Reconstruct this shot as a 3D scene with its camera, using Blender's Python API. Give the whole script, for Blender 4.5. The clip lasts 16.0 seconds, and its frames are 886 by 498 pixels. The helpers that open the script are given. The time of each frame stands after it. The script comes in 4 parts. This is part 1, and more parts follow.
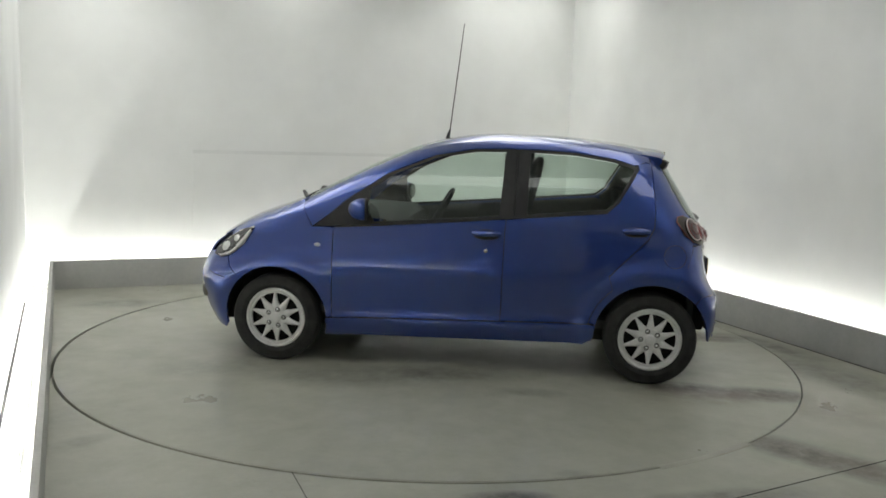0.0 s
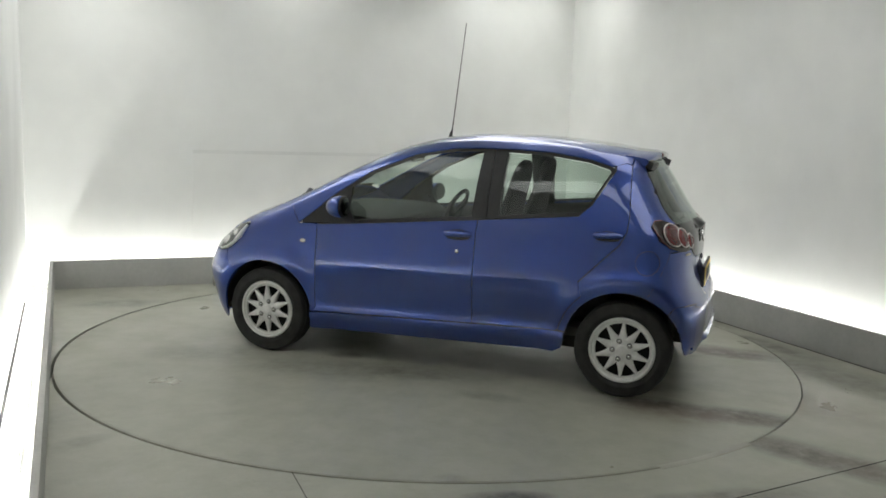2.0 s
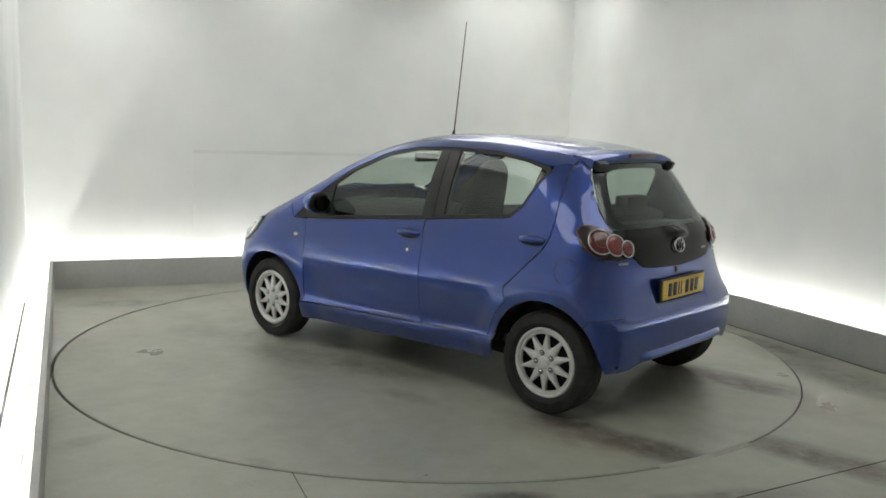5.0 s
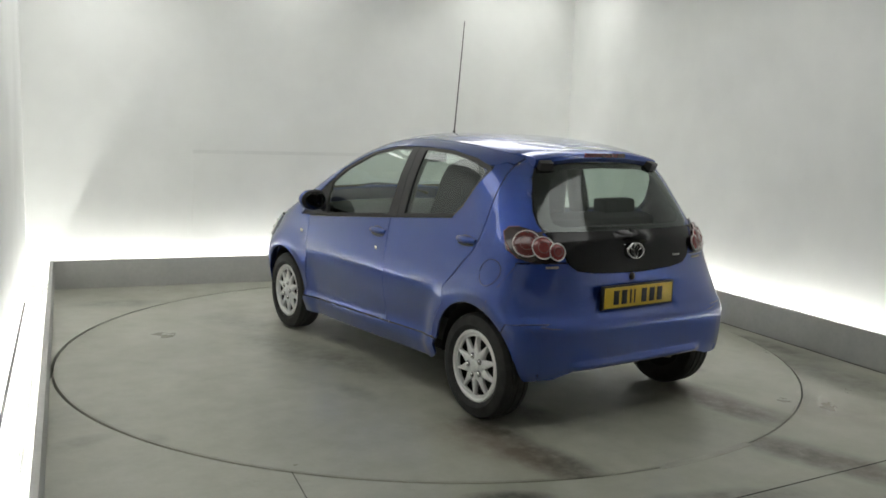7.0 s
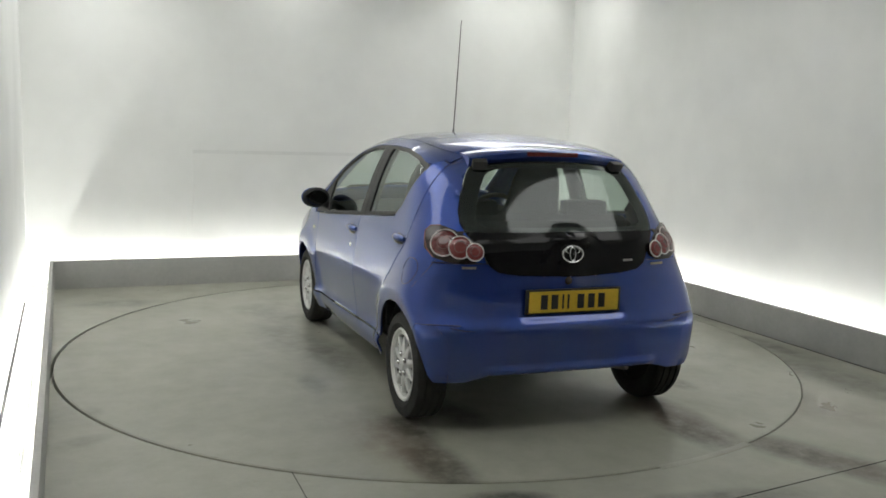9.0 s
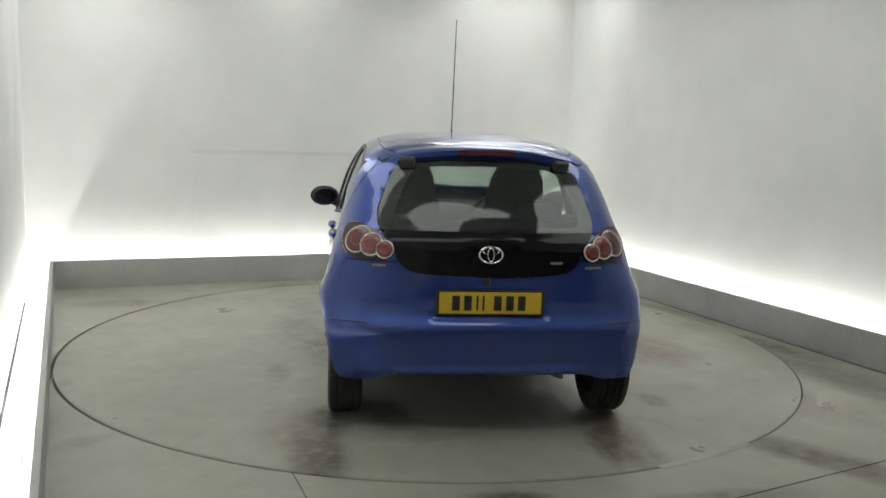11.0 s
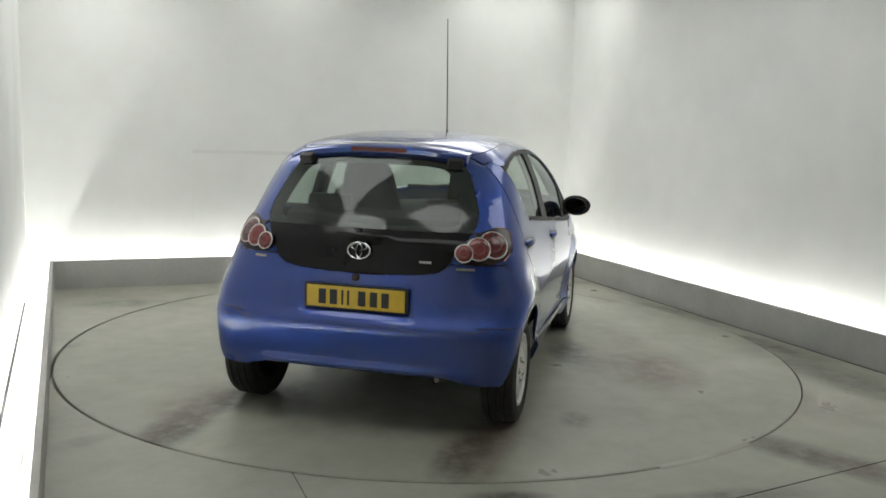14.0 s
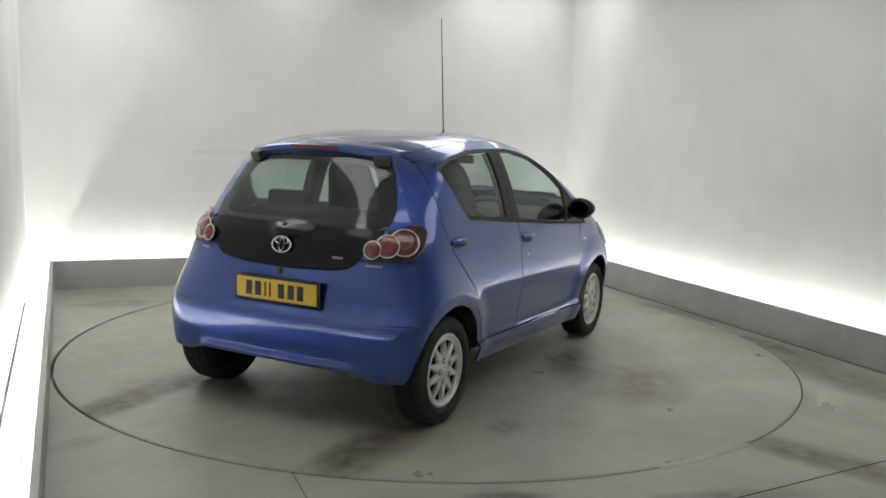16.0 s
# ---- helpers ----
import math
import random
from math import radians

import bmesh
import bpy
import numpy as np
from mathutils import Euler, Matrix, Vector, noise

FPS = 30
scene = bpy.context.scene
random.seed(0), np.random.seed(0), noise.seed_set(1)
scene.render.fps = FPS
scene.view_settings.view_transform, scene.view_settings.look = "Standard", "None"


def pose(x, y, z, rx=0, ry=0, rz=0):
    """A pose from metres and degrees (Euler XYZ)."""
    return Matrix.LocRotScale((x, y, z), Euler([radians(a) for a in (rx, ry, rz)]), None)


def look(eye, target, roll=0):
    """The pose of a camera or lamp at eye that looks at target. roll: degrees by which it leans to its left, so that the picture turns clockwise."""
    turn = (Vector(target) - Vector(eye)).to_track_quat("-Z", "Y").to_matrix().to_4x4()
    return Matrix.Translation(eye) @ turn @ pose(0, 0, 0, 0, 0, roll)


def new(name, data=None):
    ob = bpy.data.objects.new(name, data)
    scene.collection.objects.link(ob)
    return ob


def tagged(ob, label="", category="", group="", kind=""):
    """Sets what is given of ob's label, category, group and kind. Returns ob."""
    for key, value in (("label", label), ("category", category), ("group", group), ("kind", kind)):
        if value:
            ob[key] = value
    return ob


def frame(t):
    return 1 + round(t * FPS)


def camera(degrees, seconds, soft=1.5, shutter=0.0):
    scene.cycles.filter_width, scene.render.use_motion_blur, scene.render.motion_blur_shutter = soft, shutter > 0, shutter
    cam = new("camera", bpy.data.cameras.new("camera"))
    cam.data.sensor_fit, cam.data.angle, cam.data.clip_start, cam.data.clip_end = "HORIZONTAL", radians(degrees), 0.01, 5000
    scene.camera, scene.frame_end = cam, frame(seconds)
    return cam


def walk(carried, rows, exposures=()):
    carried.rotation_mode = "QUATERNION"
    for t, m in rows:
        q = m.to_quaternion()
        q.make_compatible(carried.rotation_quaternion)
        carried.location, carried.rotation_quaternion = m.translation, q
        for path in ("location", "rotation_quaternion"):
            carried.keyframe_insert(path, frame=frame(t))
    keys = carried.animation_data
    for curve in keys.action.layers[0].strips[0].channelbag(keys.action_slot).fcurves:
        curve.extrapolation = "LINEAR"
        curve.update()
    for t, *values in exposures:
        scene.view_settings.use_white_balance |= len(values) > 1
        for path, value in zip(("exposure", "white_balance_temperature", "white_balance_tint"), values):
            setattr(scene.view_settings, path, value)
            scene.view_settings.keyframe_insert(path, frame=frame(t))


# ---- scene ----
# A white photo bay with a turntable; a blue hatchback turns on it. Origin: the turntable's axis, z up.
cam = camera(54.0, 16.0, soft=1.7)
EYE = (0.0, -5.998, 1.509)
YAW, PITCH, ROLL = 0.64, 7.92, 1.91
AIM = (EYE[0] + math.sin(radians(YAW)) * math.cos(radians(PITCH)), EYE[1] + math.cos(radians(YAW)) * math.cos(radians(PITCH)), EYE[2] - math.sin(radians(PITCH)))
walk(cam, [(0.0, look(EYE, AIM, ROLL)), (16.0, look(EYE, AIM, ROLL))], exposures=[(0.0, 0.0), (16.0, 0.0)])

world = bpy.data.worlds.new("world")
scene.world = world
world.use_nodes = True
world.node_tree.nodes["Background"].inputs["Color"].default_value = (0.5, 0.5, 0.5, 1)
world.node_tree.nodes["Background"].inputs["Strength"].default_value = 0.0

TUBE_POWER, BATTEN_POWER, PANEL_POWER, DIM_POWER = 49.0, 6.0, 2.5, 1.55


# ---- materials ----
def shader(name, colour, rough=0.5, metal=0.0, **more):
    """A node material; returns it with its tree and its principled node."""
    m = bpy.data.materials.new(name)
    m.use_nodes = True
    node = m.node_tree.nodes["Principled BSDF"]
    node.inputs["Base Color"].default_value = (*colour, 1)
    node.inputs["Roughness"].default_value = rough
    node.inputs["Metallic"].default_value = metal
    for key, value in more.items():
        node.inputs[key.replace("_", " ")].default_value = value
    return m, m.node_tree, node


def add(tree, kind, **values):
    n = tree.nodes.new(kind)
    for key, value in values.items():
        n.inputs[key.replace("_", " ")].default_value = value
    return n


def coords(tree):
    return tree.nodes.new("ShaderNodeTexCoord").outputs["Object"]


def grain(tree, scale, detail=4.0, where=None, rough=0.55):
    n = add(tree, "ShaderNodeTexNoise", Scale=scale, Detail=detail, Roughness=rough)
    tree.links.new(where if where else coords(tree), n.inputs["Vector"])
    return n.outputs["Fac"]


def ramp(tree, fac, stops):
    n = tree.nodes.new("ShaderNodeValToRGB")
    while len(n.color_ramp.elements) < len(stops):
        n.color_ramp.elements.new(0.5)
    for e, (at, c) in zip(n.color_ramp.elements, stops):
        e.position, e.color = at, (*c, 1) if len(c) == 3 else c
    tree.links.new(fac, n.inputs["Fac"])
    return n.outputs["Color"]


def blend(tree, fac, a, b, how="MIX"):
    n = tree.nodes.new("ShaderNodeMix")
    n.data_type, n.blend_type = "RGBA", how
    for slot, value in ((0, fac), (6, a), (7, b)):
        if isinstance(value, (int, float)):
            n.inputs[slot].default_value = value
        elif isinstance(value, tuple):
            n.inputs[slot].default_value = (*value, 1)
        else:
            tree.links.new(value, n.inputs[slot])
    return n.outputs[2]


def relief(tree, node, fac, strength, distance):
    n = add(tree, "ShaderNodeBump", Strength=strength, Distance=distance)
    tree.links.new(fac, n.inputs["Height"])
    tree.links.new(n.outputs["Normal"], node.inputs["Normal"])


def varied(name, dark, light, scale, rough=0.5, metal=0.0, bump=0.0, fine=60.0, **more):
    """A surface whose colour runs between two tones at two scales."""
    m, tree, node = shader(name, light, rough, metal, **more)
    broad = ramp(tree, grain(tree, scale), [(0.3, dark), (0.7, light)])
    small = ramp(tree, grain(tree, fine, 3.0), [(0.3, (0.93, 0.93, 0.93)), (0.7, (1, 1, 1))])
    tree.links.new(blend(tree, 1.0, broad, small, "MULTIPLY"), node.inputs["Base Color"])
    if bump:
        relief(tree, node, grain(tree, fine * 2, 3.0), bump, 0.002)
    return m


def glow(name, colour, strength):
    m, tree, node = shader(name, (0.9, 0.9, 0.9), 0.4)
    node.inputs["Emission Color"].default_value = (*colour, 1)
    node.inputs["Emission Strength"].default_value = strength
    return m


def paint():
    m, tree, node = shader("blue metallic paint", (0.016, 0.05, 0.28), 0.33, 0.80, Coat_Weight=1.0, Coat_Roughness=0.02, Coat_IOR=1.74)
    flake = grain(tree, 900.0, 2.0)
    dust = grain(tree, 5.0, 5.0)
    tone = ramp(tree, flake, [(0.3, (0.010, 0.040, 0.228)), (0.7, (0.019, 0.062, 0.335))])
    tree.links.new(blend(tree, 0.12, tone, ramp(tree, dust, [(0.35, (0.009, 0.036, 0.205)), (0.7, (0.018, 0.052, 0.24))])), node.inputs["Base Color"])
    tree.links.new(ramp(tree, dust, [(0.3, (0.015, 0.015, 0.015)), (0.75, (0.04, 0.04, 0.04))]), node.inputs["Coat Roughness"])
    orange_peel = add(tree, "ShaderNodeBump", Strength=0.03, Distance=0.004)
    tree.links.new(grain(tree, 14.0, 2.0), orange_peel.inputs["Height"])
    tree.links.new(orange_peel.outputs["Normal"], node.inputs["Coat Normal"])
    return m


def floor_paint(name, turning):
    """Grey worn floor paint; the turntable's sheet carries tyre marks and puddle stains that turn with it."""
    m, tree, node = shader(name, (0.2, 0.2, 0.18), 0.35)
    where = coords(tree)
    broad = ramp(tree, grain(tree, 0.9, 6.0, where), [(0.3, (0.322, 0.326, 0.270)), (0.7, (0.405, 0.407, 0.343))])
    mottled = ramp(tree, grain(tree, 7.0, 8.0, where, 0.65), [(0.3, (0.86, 0.86, 0.84)), (0.62, (1, 1, 1))])
    colour = blend(tree, 1.0, broad, mottled, "MULTIPLY")
    speck = ramp(tree, grain(tree, 3.2, 10.0, where, 0.75), [(0.60, (0, 0, 0)), (0.72, (1, 1, 1))])
    colour = blend(tree, blend(tree, 1.0, speck, (0.22, 0.22, 0.22), "MULTIPLY"), colour, (0.12, 0.115, 0.095))
    spots = STAINS_TURNING if turning else STAINS_STILL
    broken = ramp(tree, grain(tree, 9.0, 8.0, where, 0.7), [(0.32, (0.30, 0.30, 0.30)), (0.62, (1, 1, 1))])
    spin = 0.0 if turning else 23.0  # the still floor's own axes lie along the bay
    for x, y, turn, long, wide, weight, tint in spots:
        c, n = math.cos(radians(spin)), math.sin(radians(spin))
        x, y, turn = x * c + y * n, y * c - x * n, turn - spin
        mp = add(tree, "ShaderNodeMapping")
        mp.vector_type = "TEXTURE"
        mp.inputs["Location"].default_value = (x, y, 0)
        mp.inputs["Rotation"].default_value = (0, 0, radians(turn))
        mp.inputs["Scale"].default_value = (long, wide, 1)
        tree.links.new(where, mp.inputs["Vector"])
        ball = tree.nodes.new("ShaderNodeTexGradient")
        ball.gradient_type = "SPHERICAL"
        tree.links.new(mp.outputs["Vector"], ball.inputs["Vector"])
        shape = ramp(tree, ball.outputs["Fac"], [(0.0, (0, 0, 0)), (0.6, (1, 1, 1))])
        mask = blend(tree, 1.0, blend(tree, 1.0, shape, broken, "MULTIPLY"), (weight, weight, weight), "MULTIPLY")
        colour = blend(tree, mask, colour, tint)
    tree.links.new(colour, node.inputs["Base Color"])
    tree.links.new(ramp(tree, grain(tree, 2.3, 6.0, where), [(0.3, (0.26, 0.26, 0.26)), (0.7, (0.46, 0.46, 0.46))]), node.inputs["Roughness"])
    relief(tree, node, grain(tree, 55.0, 5.0, where), 0.12, 0.003)
    return m


DARK, RUST, TRACK = (0.034, 0.029, 0.021), (0.165, 0.115, 0.090), (0.135, 0.118, 0.090)
# x, y, turn, half length, half width, weight, tint
STAINS_TURNING = [(-1.95, -0.80, 0, 0.75, 0.14, 0.8, TRACK), (-1.90, 0.78, 3, 0.80, 0.15, 0.75, TRACK), (-0.12, -1.62, 8, 0.55, 0.28, 0.6, RUST), (0.13, -0.96, 12, 0.42, 0.16, 0.6, DARK),
                  (-1.62, 0.70, 8, 0.30, 0.14, 1.0, DARK), (-2.10, 0.72, 4, 0.42, 0.16, 0.85, DARK), (-1.80, 0.86, 12, 0.55, 0.22, 0.45, RUST), (-1.95, -0.70, -4, 0.48, 0.15, 0.9, DARK), (-1.75, -0.72, -8, 0.5, 0.25, 0.4, RUST),
                  (-1.45, 0.40, 15, 0.40, 0.16, 0.6, DARK), (-0.1, -1.42, 12, 0.65, 0.32, 0.55, RUST), (0.10, -1.0, 20, 0.55, 0.22, 0.6, DARK), (0.60, -1.35, 25, 0.5, 0.2, 0.35, RUST), (-1.31, -1.15, 10, 0.16, 0.10, 0.55, DARK),
                  (0.30, 0.90, 10, 0.9, 0.28, 0.40, DARK), (0.38, 0.55, 10, 0.18, 0.10, 0.6, DARK), (-0.23, 0.71, 5, 0.6, 0.18, 0.4, DARK), (-0.05, -0.36, 20, 0.5, 0.25, 0.45, RUST), (-0.75, 1.0, 0, 0.25, 0.1, 0.4, DARK), (1.2, 0.9, 30, 0.5, 0.25, 0.35, DARK), (-0.94, 2.2, 20, 0.10, 0.06, 0.3, DARK)]
STAINS_STILL = [(1.92, -2.03, -42, 0.60, 0.20, 1.0, TRACK), (1.80, -1.95, -42, 0.40, 0.14, 0.6, DARK), (2.25, -2.35, -42, 0.5, 0.2, 0.8, TRACK), (2.45, 0.30, -60, 0.7, 0.16, 0.7, DARK), (2.62, -0.55, -62, 0.9, 0.30, 0.5, DARK), (0.35, -2.56, 5, 0.22, 0.07, 0.9, DARK),
                (-1.62, -2.08, 40, 0.16, 0.09, 0.35, DARK), (-2.55, 1.0, 20, 0.45, 0.2, 0.5, DARK), (-1.9, -1.75, 30, 0.4, 0.25, 0.15, DARK), (2.2, -1.2, -40, 0.6, 0.28, 0.45, RUST), (1.3, -2.5, 12, 0.5, 0.1, 0.6, DARK),
                (-2.2, -0.9, 60, 0.3, 0.12, 0.4, DARK), (1.0, 2.62, 10, 0.9, 0.12, 0.5, DARK), (2.15, 1.35, -55, 0.7, 0.10, 0.6, DARK)]

PAINT = paint()
WALL = varied("white wall paint", (0.76, 0.77, 0.75), (0.82, 0.83, 0.81), 0.7, 0.75, fine=2.0)
FRONT_DARK = varied("dark grey of the added front wall", (0.14, 0.14, 0.14), (0.20, 0.20, 0.19), 1.5, 0.7)
KERB = varied("grey kerb board", (0.40, 0.40, 0.38), (0.48, 0.48, 0.46), 2.5, 0.6, bump=0.1, fine=30.0)
TROUGH = varied("white trough board", (0.72, 0.72, 0.70), (0.8, 0.8, 0.78), 2.0, 0.7)
FLOOR = floor_paint("grey floor paint", False)
TABLE = floor_paint("grey turntable paint", True)
RUBBER = varied("tyre rubber", (0.012, 0.012, 0.012), (0.03, 0.03, 0.028), 14.0, 0.8, bump=0.2, fine=120.0)
PLASTIC = varied("black plastic", (0.012, 0.012, 0.013), (0.02, 0.02, 0.021), 20.0, 0.5, bump=0.1, fine=200.0)
GLOSS = varied("black gloss trim", (0.005, 0.005, 0.006), (0.008, 0.008, 0.009), 9.0, 0.10, Specular_IOR_Level=0.28)
UNDER = varied("dark underbody", (0.008, 0.008, 0.008), (0.02, 0.019, 0.018), 6.0, 0.9)
SILVER = varied("silver wheel paint", (0.68, 0.68, 0.67), (0.80, 0.80, 0.79), 18.0, 0.32, 0.25)
CHROME = varied("chrome", (0.75, 0.75, 0.75), (0.85, 0.85, 0.85), 30.0, 0.12, 1.0)
CLOTH = varied("dark seat cloth", (0.018, 0.018, 0.02), (0.04, 0.04, 0.043), 20.0, 0.95, bump=0.3, fine=300.0)
TRIM_IN = varied("grey interior plastic", (0.05, 0.05, 0.05), (0.085, 0.085, 0.08), 8.0, 0.7)
RED = varied("red lamp lens", (0.075, 0.008, 0.010), (0.13, 0.016, 0.016), 40.0, 0.15, Coat_Weight=1.0)
PINK = varied("clear pink lamp lens", (0.14, 0.018, 0.02), (0.20, 0.035, 0.034), 30.0, 0.12, Coat_Weight=1.0)
YELLOW = varied("yellow plate", (0.62, 0.42, 0.03), (0.70, 0.47, 0.04), 12.0, 0.4)
CLEAR = varied("clear lamp lens", (0.6, 0.6, 0.6), (0.75, 0.75, 0.74), 25.0, 0.1, 0.3, Coat_Weight=1.0)
SEAM = varied("grey panel seam", (0.70, 0.71, 0.69), (0.76, 0.77, 0.75), 3.0, 0.8)
# For floor and trough joints, and the shadow line painted along the kerb's foot.
LINE = varied("dark joint and shade line", (0.01, 0.01, 0.01), (0.03, 0.028, 0.025), 9.0, 0.9)


def window_glass(name, tint):
    m, tree, node = shader(name, tint, 0.02, 0.0)
    for n in list(tree.nodes):
        if n.type != "OUTPUT_MATERIAL":
            tree.nodes.remove(n)
    out = tree.nodes["Material Output"]
    clear = add(tree, "ShaderNodeBsdfTransparent")
    clear.inputs["Color"].default_value = (*tint, 1)
    shine = add(tree, "ShaderNodeBsdfGlossy", Roughness=0.03)
    shine.inputs["Color"].default_value = (0.9, 0.95, 0.93, 1)
    facing = tree.nodes.new("ShaderNodeLayerWeight")
    facing.inputs["Blend"].default_value = 0.5
    power = tree.nodes.new("ShaderNodeMath")
    power.operation = "POWER"
    power.inputs[1].default_value = 4.5
    tree.links.new(facing.outputs["Facing"], power.inputs[0])
    edge = tree.nodes.new("ShaderNodeMath")
    edge.operation = "MULTIPLY_ADD"
    edge.inputs[1].default_value, edge.inputs[2].default_value = 0.85, 0.075
    tree.links.new(power.outputs[0], edge.inputs[0])
    mix = tree.nodes.new("ShaderNodeMixShader")
    tree.links.new(edge.outputs[0], mix.inputs[0])
    tree.links.new(clear.outputs[0], mix.inputs[1])
    tree.links.new(shine.outputs[0], mix.inputs[2])
    tree.links.new(mix.outputs[0], out.inputs[0])
    return m


GLASS = window_glass("green tinted glass", (0.76, 0.84, 0.79))
DARK_GLASS = window_glass("dark tinted glass", (0.60, 0.67, 0.63))
TUBE = glow("fluorescent tube", (1.0, 1.0, 0.968), TUBE_POWER)
BATTEN = glow("ceiling batten diffuser", (1.0, 1.0, 0.968), BATTEN_POWER)
# Glow of the unseen panels added under the ceiling, in two strengths.
PANEL = glow("added ceiling panel glow", (1.0, 1.0, 0.968), PANEL_POWER)
DIM_PANEL = glow("dim added ceiling panel glow", (1.0, 1.0, 0.968), DIM_POWER)


# ---- mesh helpers ----
def mesh_of(bm, name, material, sharp=35.0):
    bmesh.ops.recalc_face_normals(bm, faces=bm.faces)
    me = bpy.data.meshes.new(name)
    for f in bm.faces:
        f.smooth = True
    bm.to_mesh(me)
    bm.free()
    if sharp:
        me.set_sharp_from_angle(angle=radians(sharp))
    me.materials.append(material)
    return me


def part(name, bm, material, parent=None, label="", sharp=35.0):
    ob = new(name, mesh_of(bm, name, material, sharp))
    ob.parent = parent
    return tagged(ob, label)


def box(x0, x1, y0, y1, z0, z1, bevel=0.0, m=None):
    bm = bmesh.new()
    bmesh.ops.create_cube(bm, size=1.0)
    bmesh.ops.scale(bm, vec=(x1 - x0, y1 - y0, z1 - z0), verts=bm.verts)
    bmesh.ops.translate(bm, vec=((x0 + x1) / 2, (y0 + y1) / 2, (z0 + z1) / 2), verts=bm.verts)
    if bevel:
        bmesh.ops.bevel(bm, geom=bm.edges[:], offset=bevel, segments=2, affect="EDGES", profile=0.7)
    if m is not None:
        bmesh.ops.transform(bm, matrix=m, verts=bm.verts)
    return bm


def lathe(profile, steps=48, m=None, a0=0.0, a1=360.0):
    """A ring about the y axis from (radius, y) points."""
    bm = bmesh.new()
    full = a1 - a0 >= 359.9
    rings = []
    for i in range(steps if full else steps + 1):
        a = radians(a0 + (a1 - a0) * i / steps)
        rings.append([bm.verts.new((r * math.cos(a), y, r * math.sin(a))) for r, y in profile])
    for i in range(steps):
        a, b = rings[i], rings[(i + 1) % len(rings)]
        for j in range(len(profile) - 1):
            bm.faces.new((a[j], a[j + 1], b[j + 1], b[j]))
    bmesh.ops.remove_doubles(bm, verts=bm.verts, dist=1e-5)
    if m is not None:
        bmesh.ops.transform(bm, matrix=m, verts=bm.verts)
    return bm


def tube_along(points, radius, sides=8):
    bm = bmesh.new()
    rings = []
    pts = [Vector(p) for p in points]
    for i, p in enumerate(pts):
        way = (pts[min(i + 1, len(pts) - 1)] - pts[max(i - 1, 0)]).normalized()
        side = way.orthogonal().normalized() if i == 0 else (side - way * side.dot(way)).normalized()
        up = way.cross(side)
        r = radius[i] if isinstance(radius, (list, tuple)) else radius
        rings.append([bm.verts.new(p + r * (math.cos(k * math.tau / sides) * side + math.sin(k * math.tau / sides) * up)) for k in range(sides)])
    for a, b in zip(rings, rings[1:]):
        for k in range(sides):
            bm.faces.new((a[k], a[(k + 1) % sides], b[(k + 1) % sides], b[k]))
    bm.faces.new(rings[0])
    bm.faces.new(rings[-1])
    return bm


# ---- the bay: u runs along the back wall, v towards it ----
BAY = radians(23.0)
LEFT, RIGHT, BACK, FRONT = -2.45, 2.59, 2.657, -7.2
GAP, KERB_H, KERB_T, HEIGHT = 0.22, 0.25, 0.030, 2.95
TABLE_R = 2.435
TO_BAY = Matrix.Rotation(BAY, 4, "Z")


def setting(name, bm, material, label, category):
    ob = new(name, mesh_of(bm, name, material))
    ob.matrix_world = TO_BAY
    return tagged(ob, label, category, kind="structure")


def floor_sheet():
    """The floor round the round hole of the turntable."""
    bm = bmesh.new()
    n = 160
    ring = [bm.verts.new((math.cos(i * math.tau / n) * (TABLE_R + 0.011) - 0.006, math.sin(i * math.tau / n) * (TABLE_R + 0.011) - 0.001, 0)) for i in range(n)]
    low = [bm.verts.new((v.co.x, v.co.y, -0.08)) for v in ring]
    x0, x1, y0, y1 = LEFT - GAP - 0.1, RIGHT + GAP + 0.1, FRONT - 0.1, BACK + GAP + 0.1
    outer = []
    for i in range(n):
        a = i * math.tau / n
        c, s = math.cos(a), math.sin(a)
        k = min((x1 if c > 0 else x0) / c if abs(c) > 1e-6 else 1e9, (y1 if s > 0 else y0) / s if abs(s) > 1e-6 else 1e9)
        outer.append(bm.verts.new((c * k, s * k, 0)))
    for i in range(n):
        j = (i + 1) % n
        bm.faces.new((ring[i], ring[j], outer[j], outer[i]))
        bm.faces.new((ring[i], ring[j], low[j], low[i]))
        a, b = outer[i].co, outer[j].co
        if abs(a.x - b.x) > 1e-4 and abs(a.y - b.y) > 1e-4:
            corner = bm.verts.new((a.x if abs(abs(a.x) - abs(x0)) < 1e-3 or abs(abs(a.x) - abs(x1)) < 1e-3 else b.x, a.y if abs(a.y - y0) < 1e-3 or abs(a.y - y1) < 1e-3 else b.y, 0))
            bm.faces.new((outer[i], outer[j], corner))
    bm.faces.new(low)
    return bm


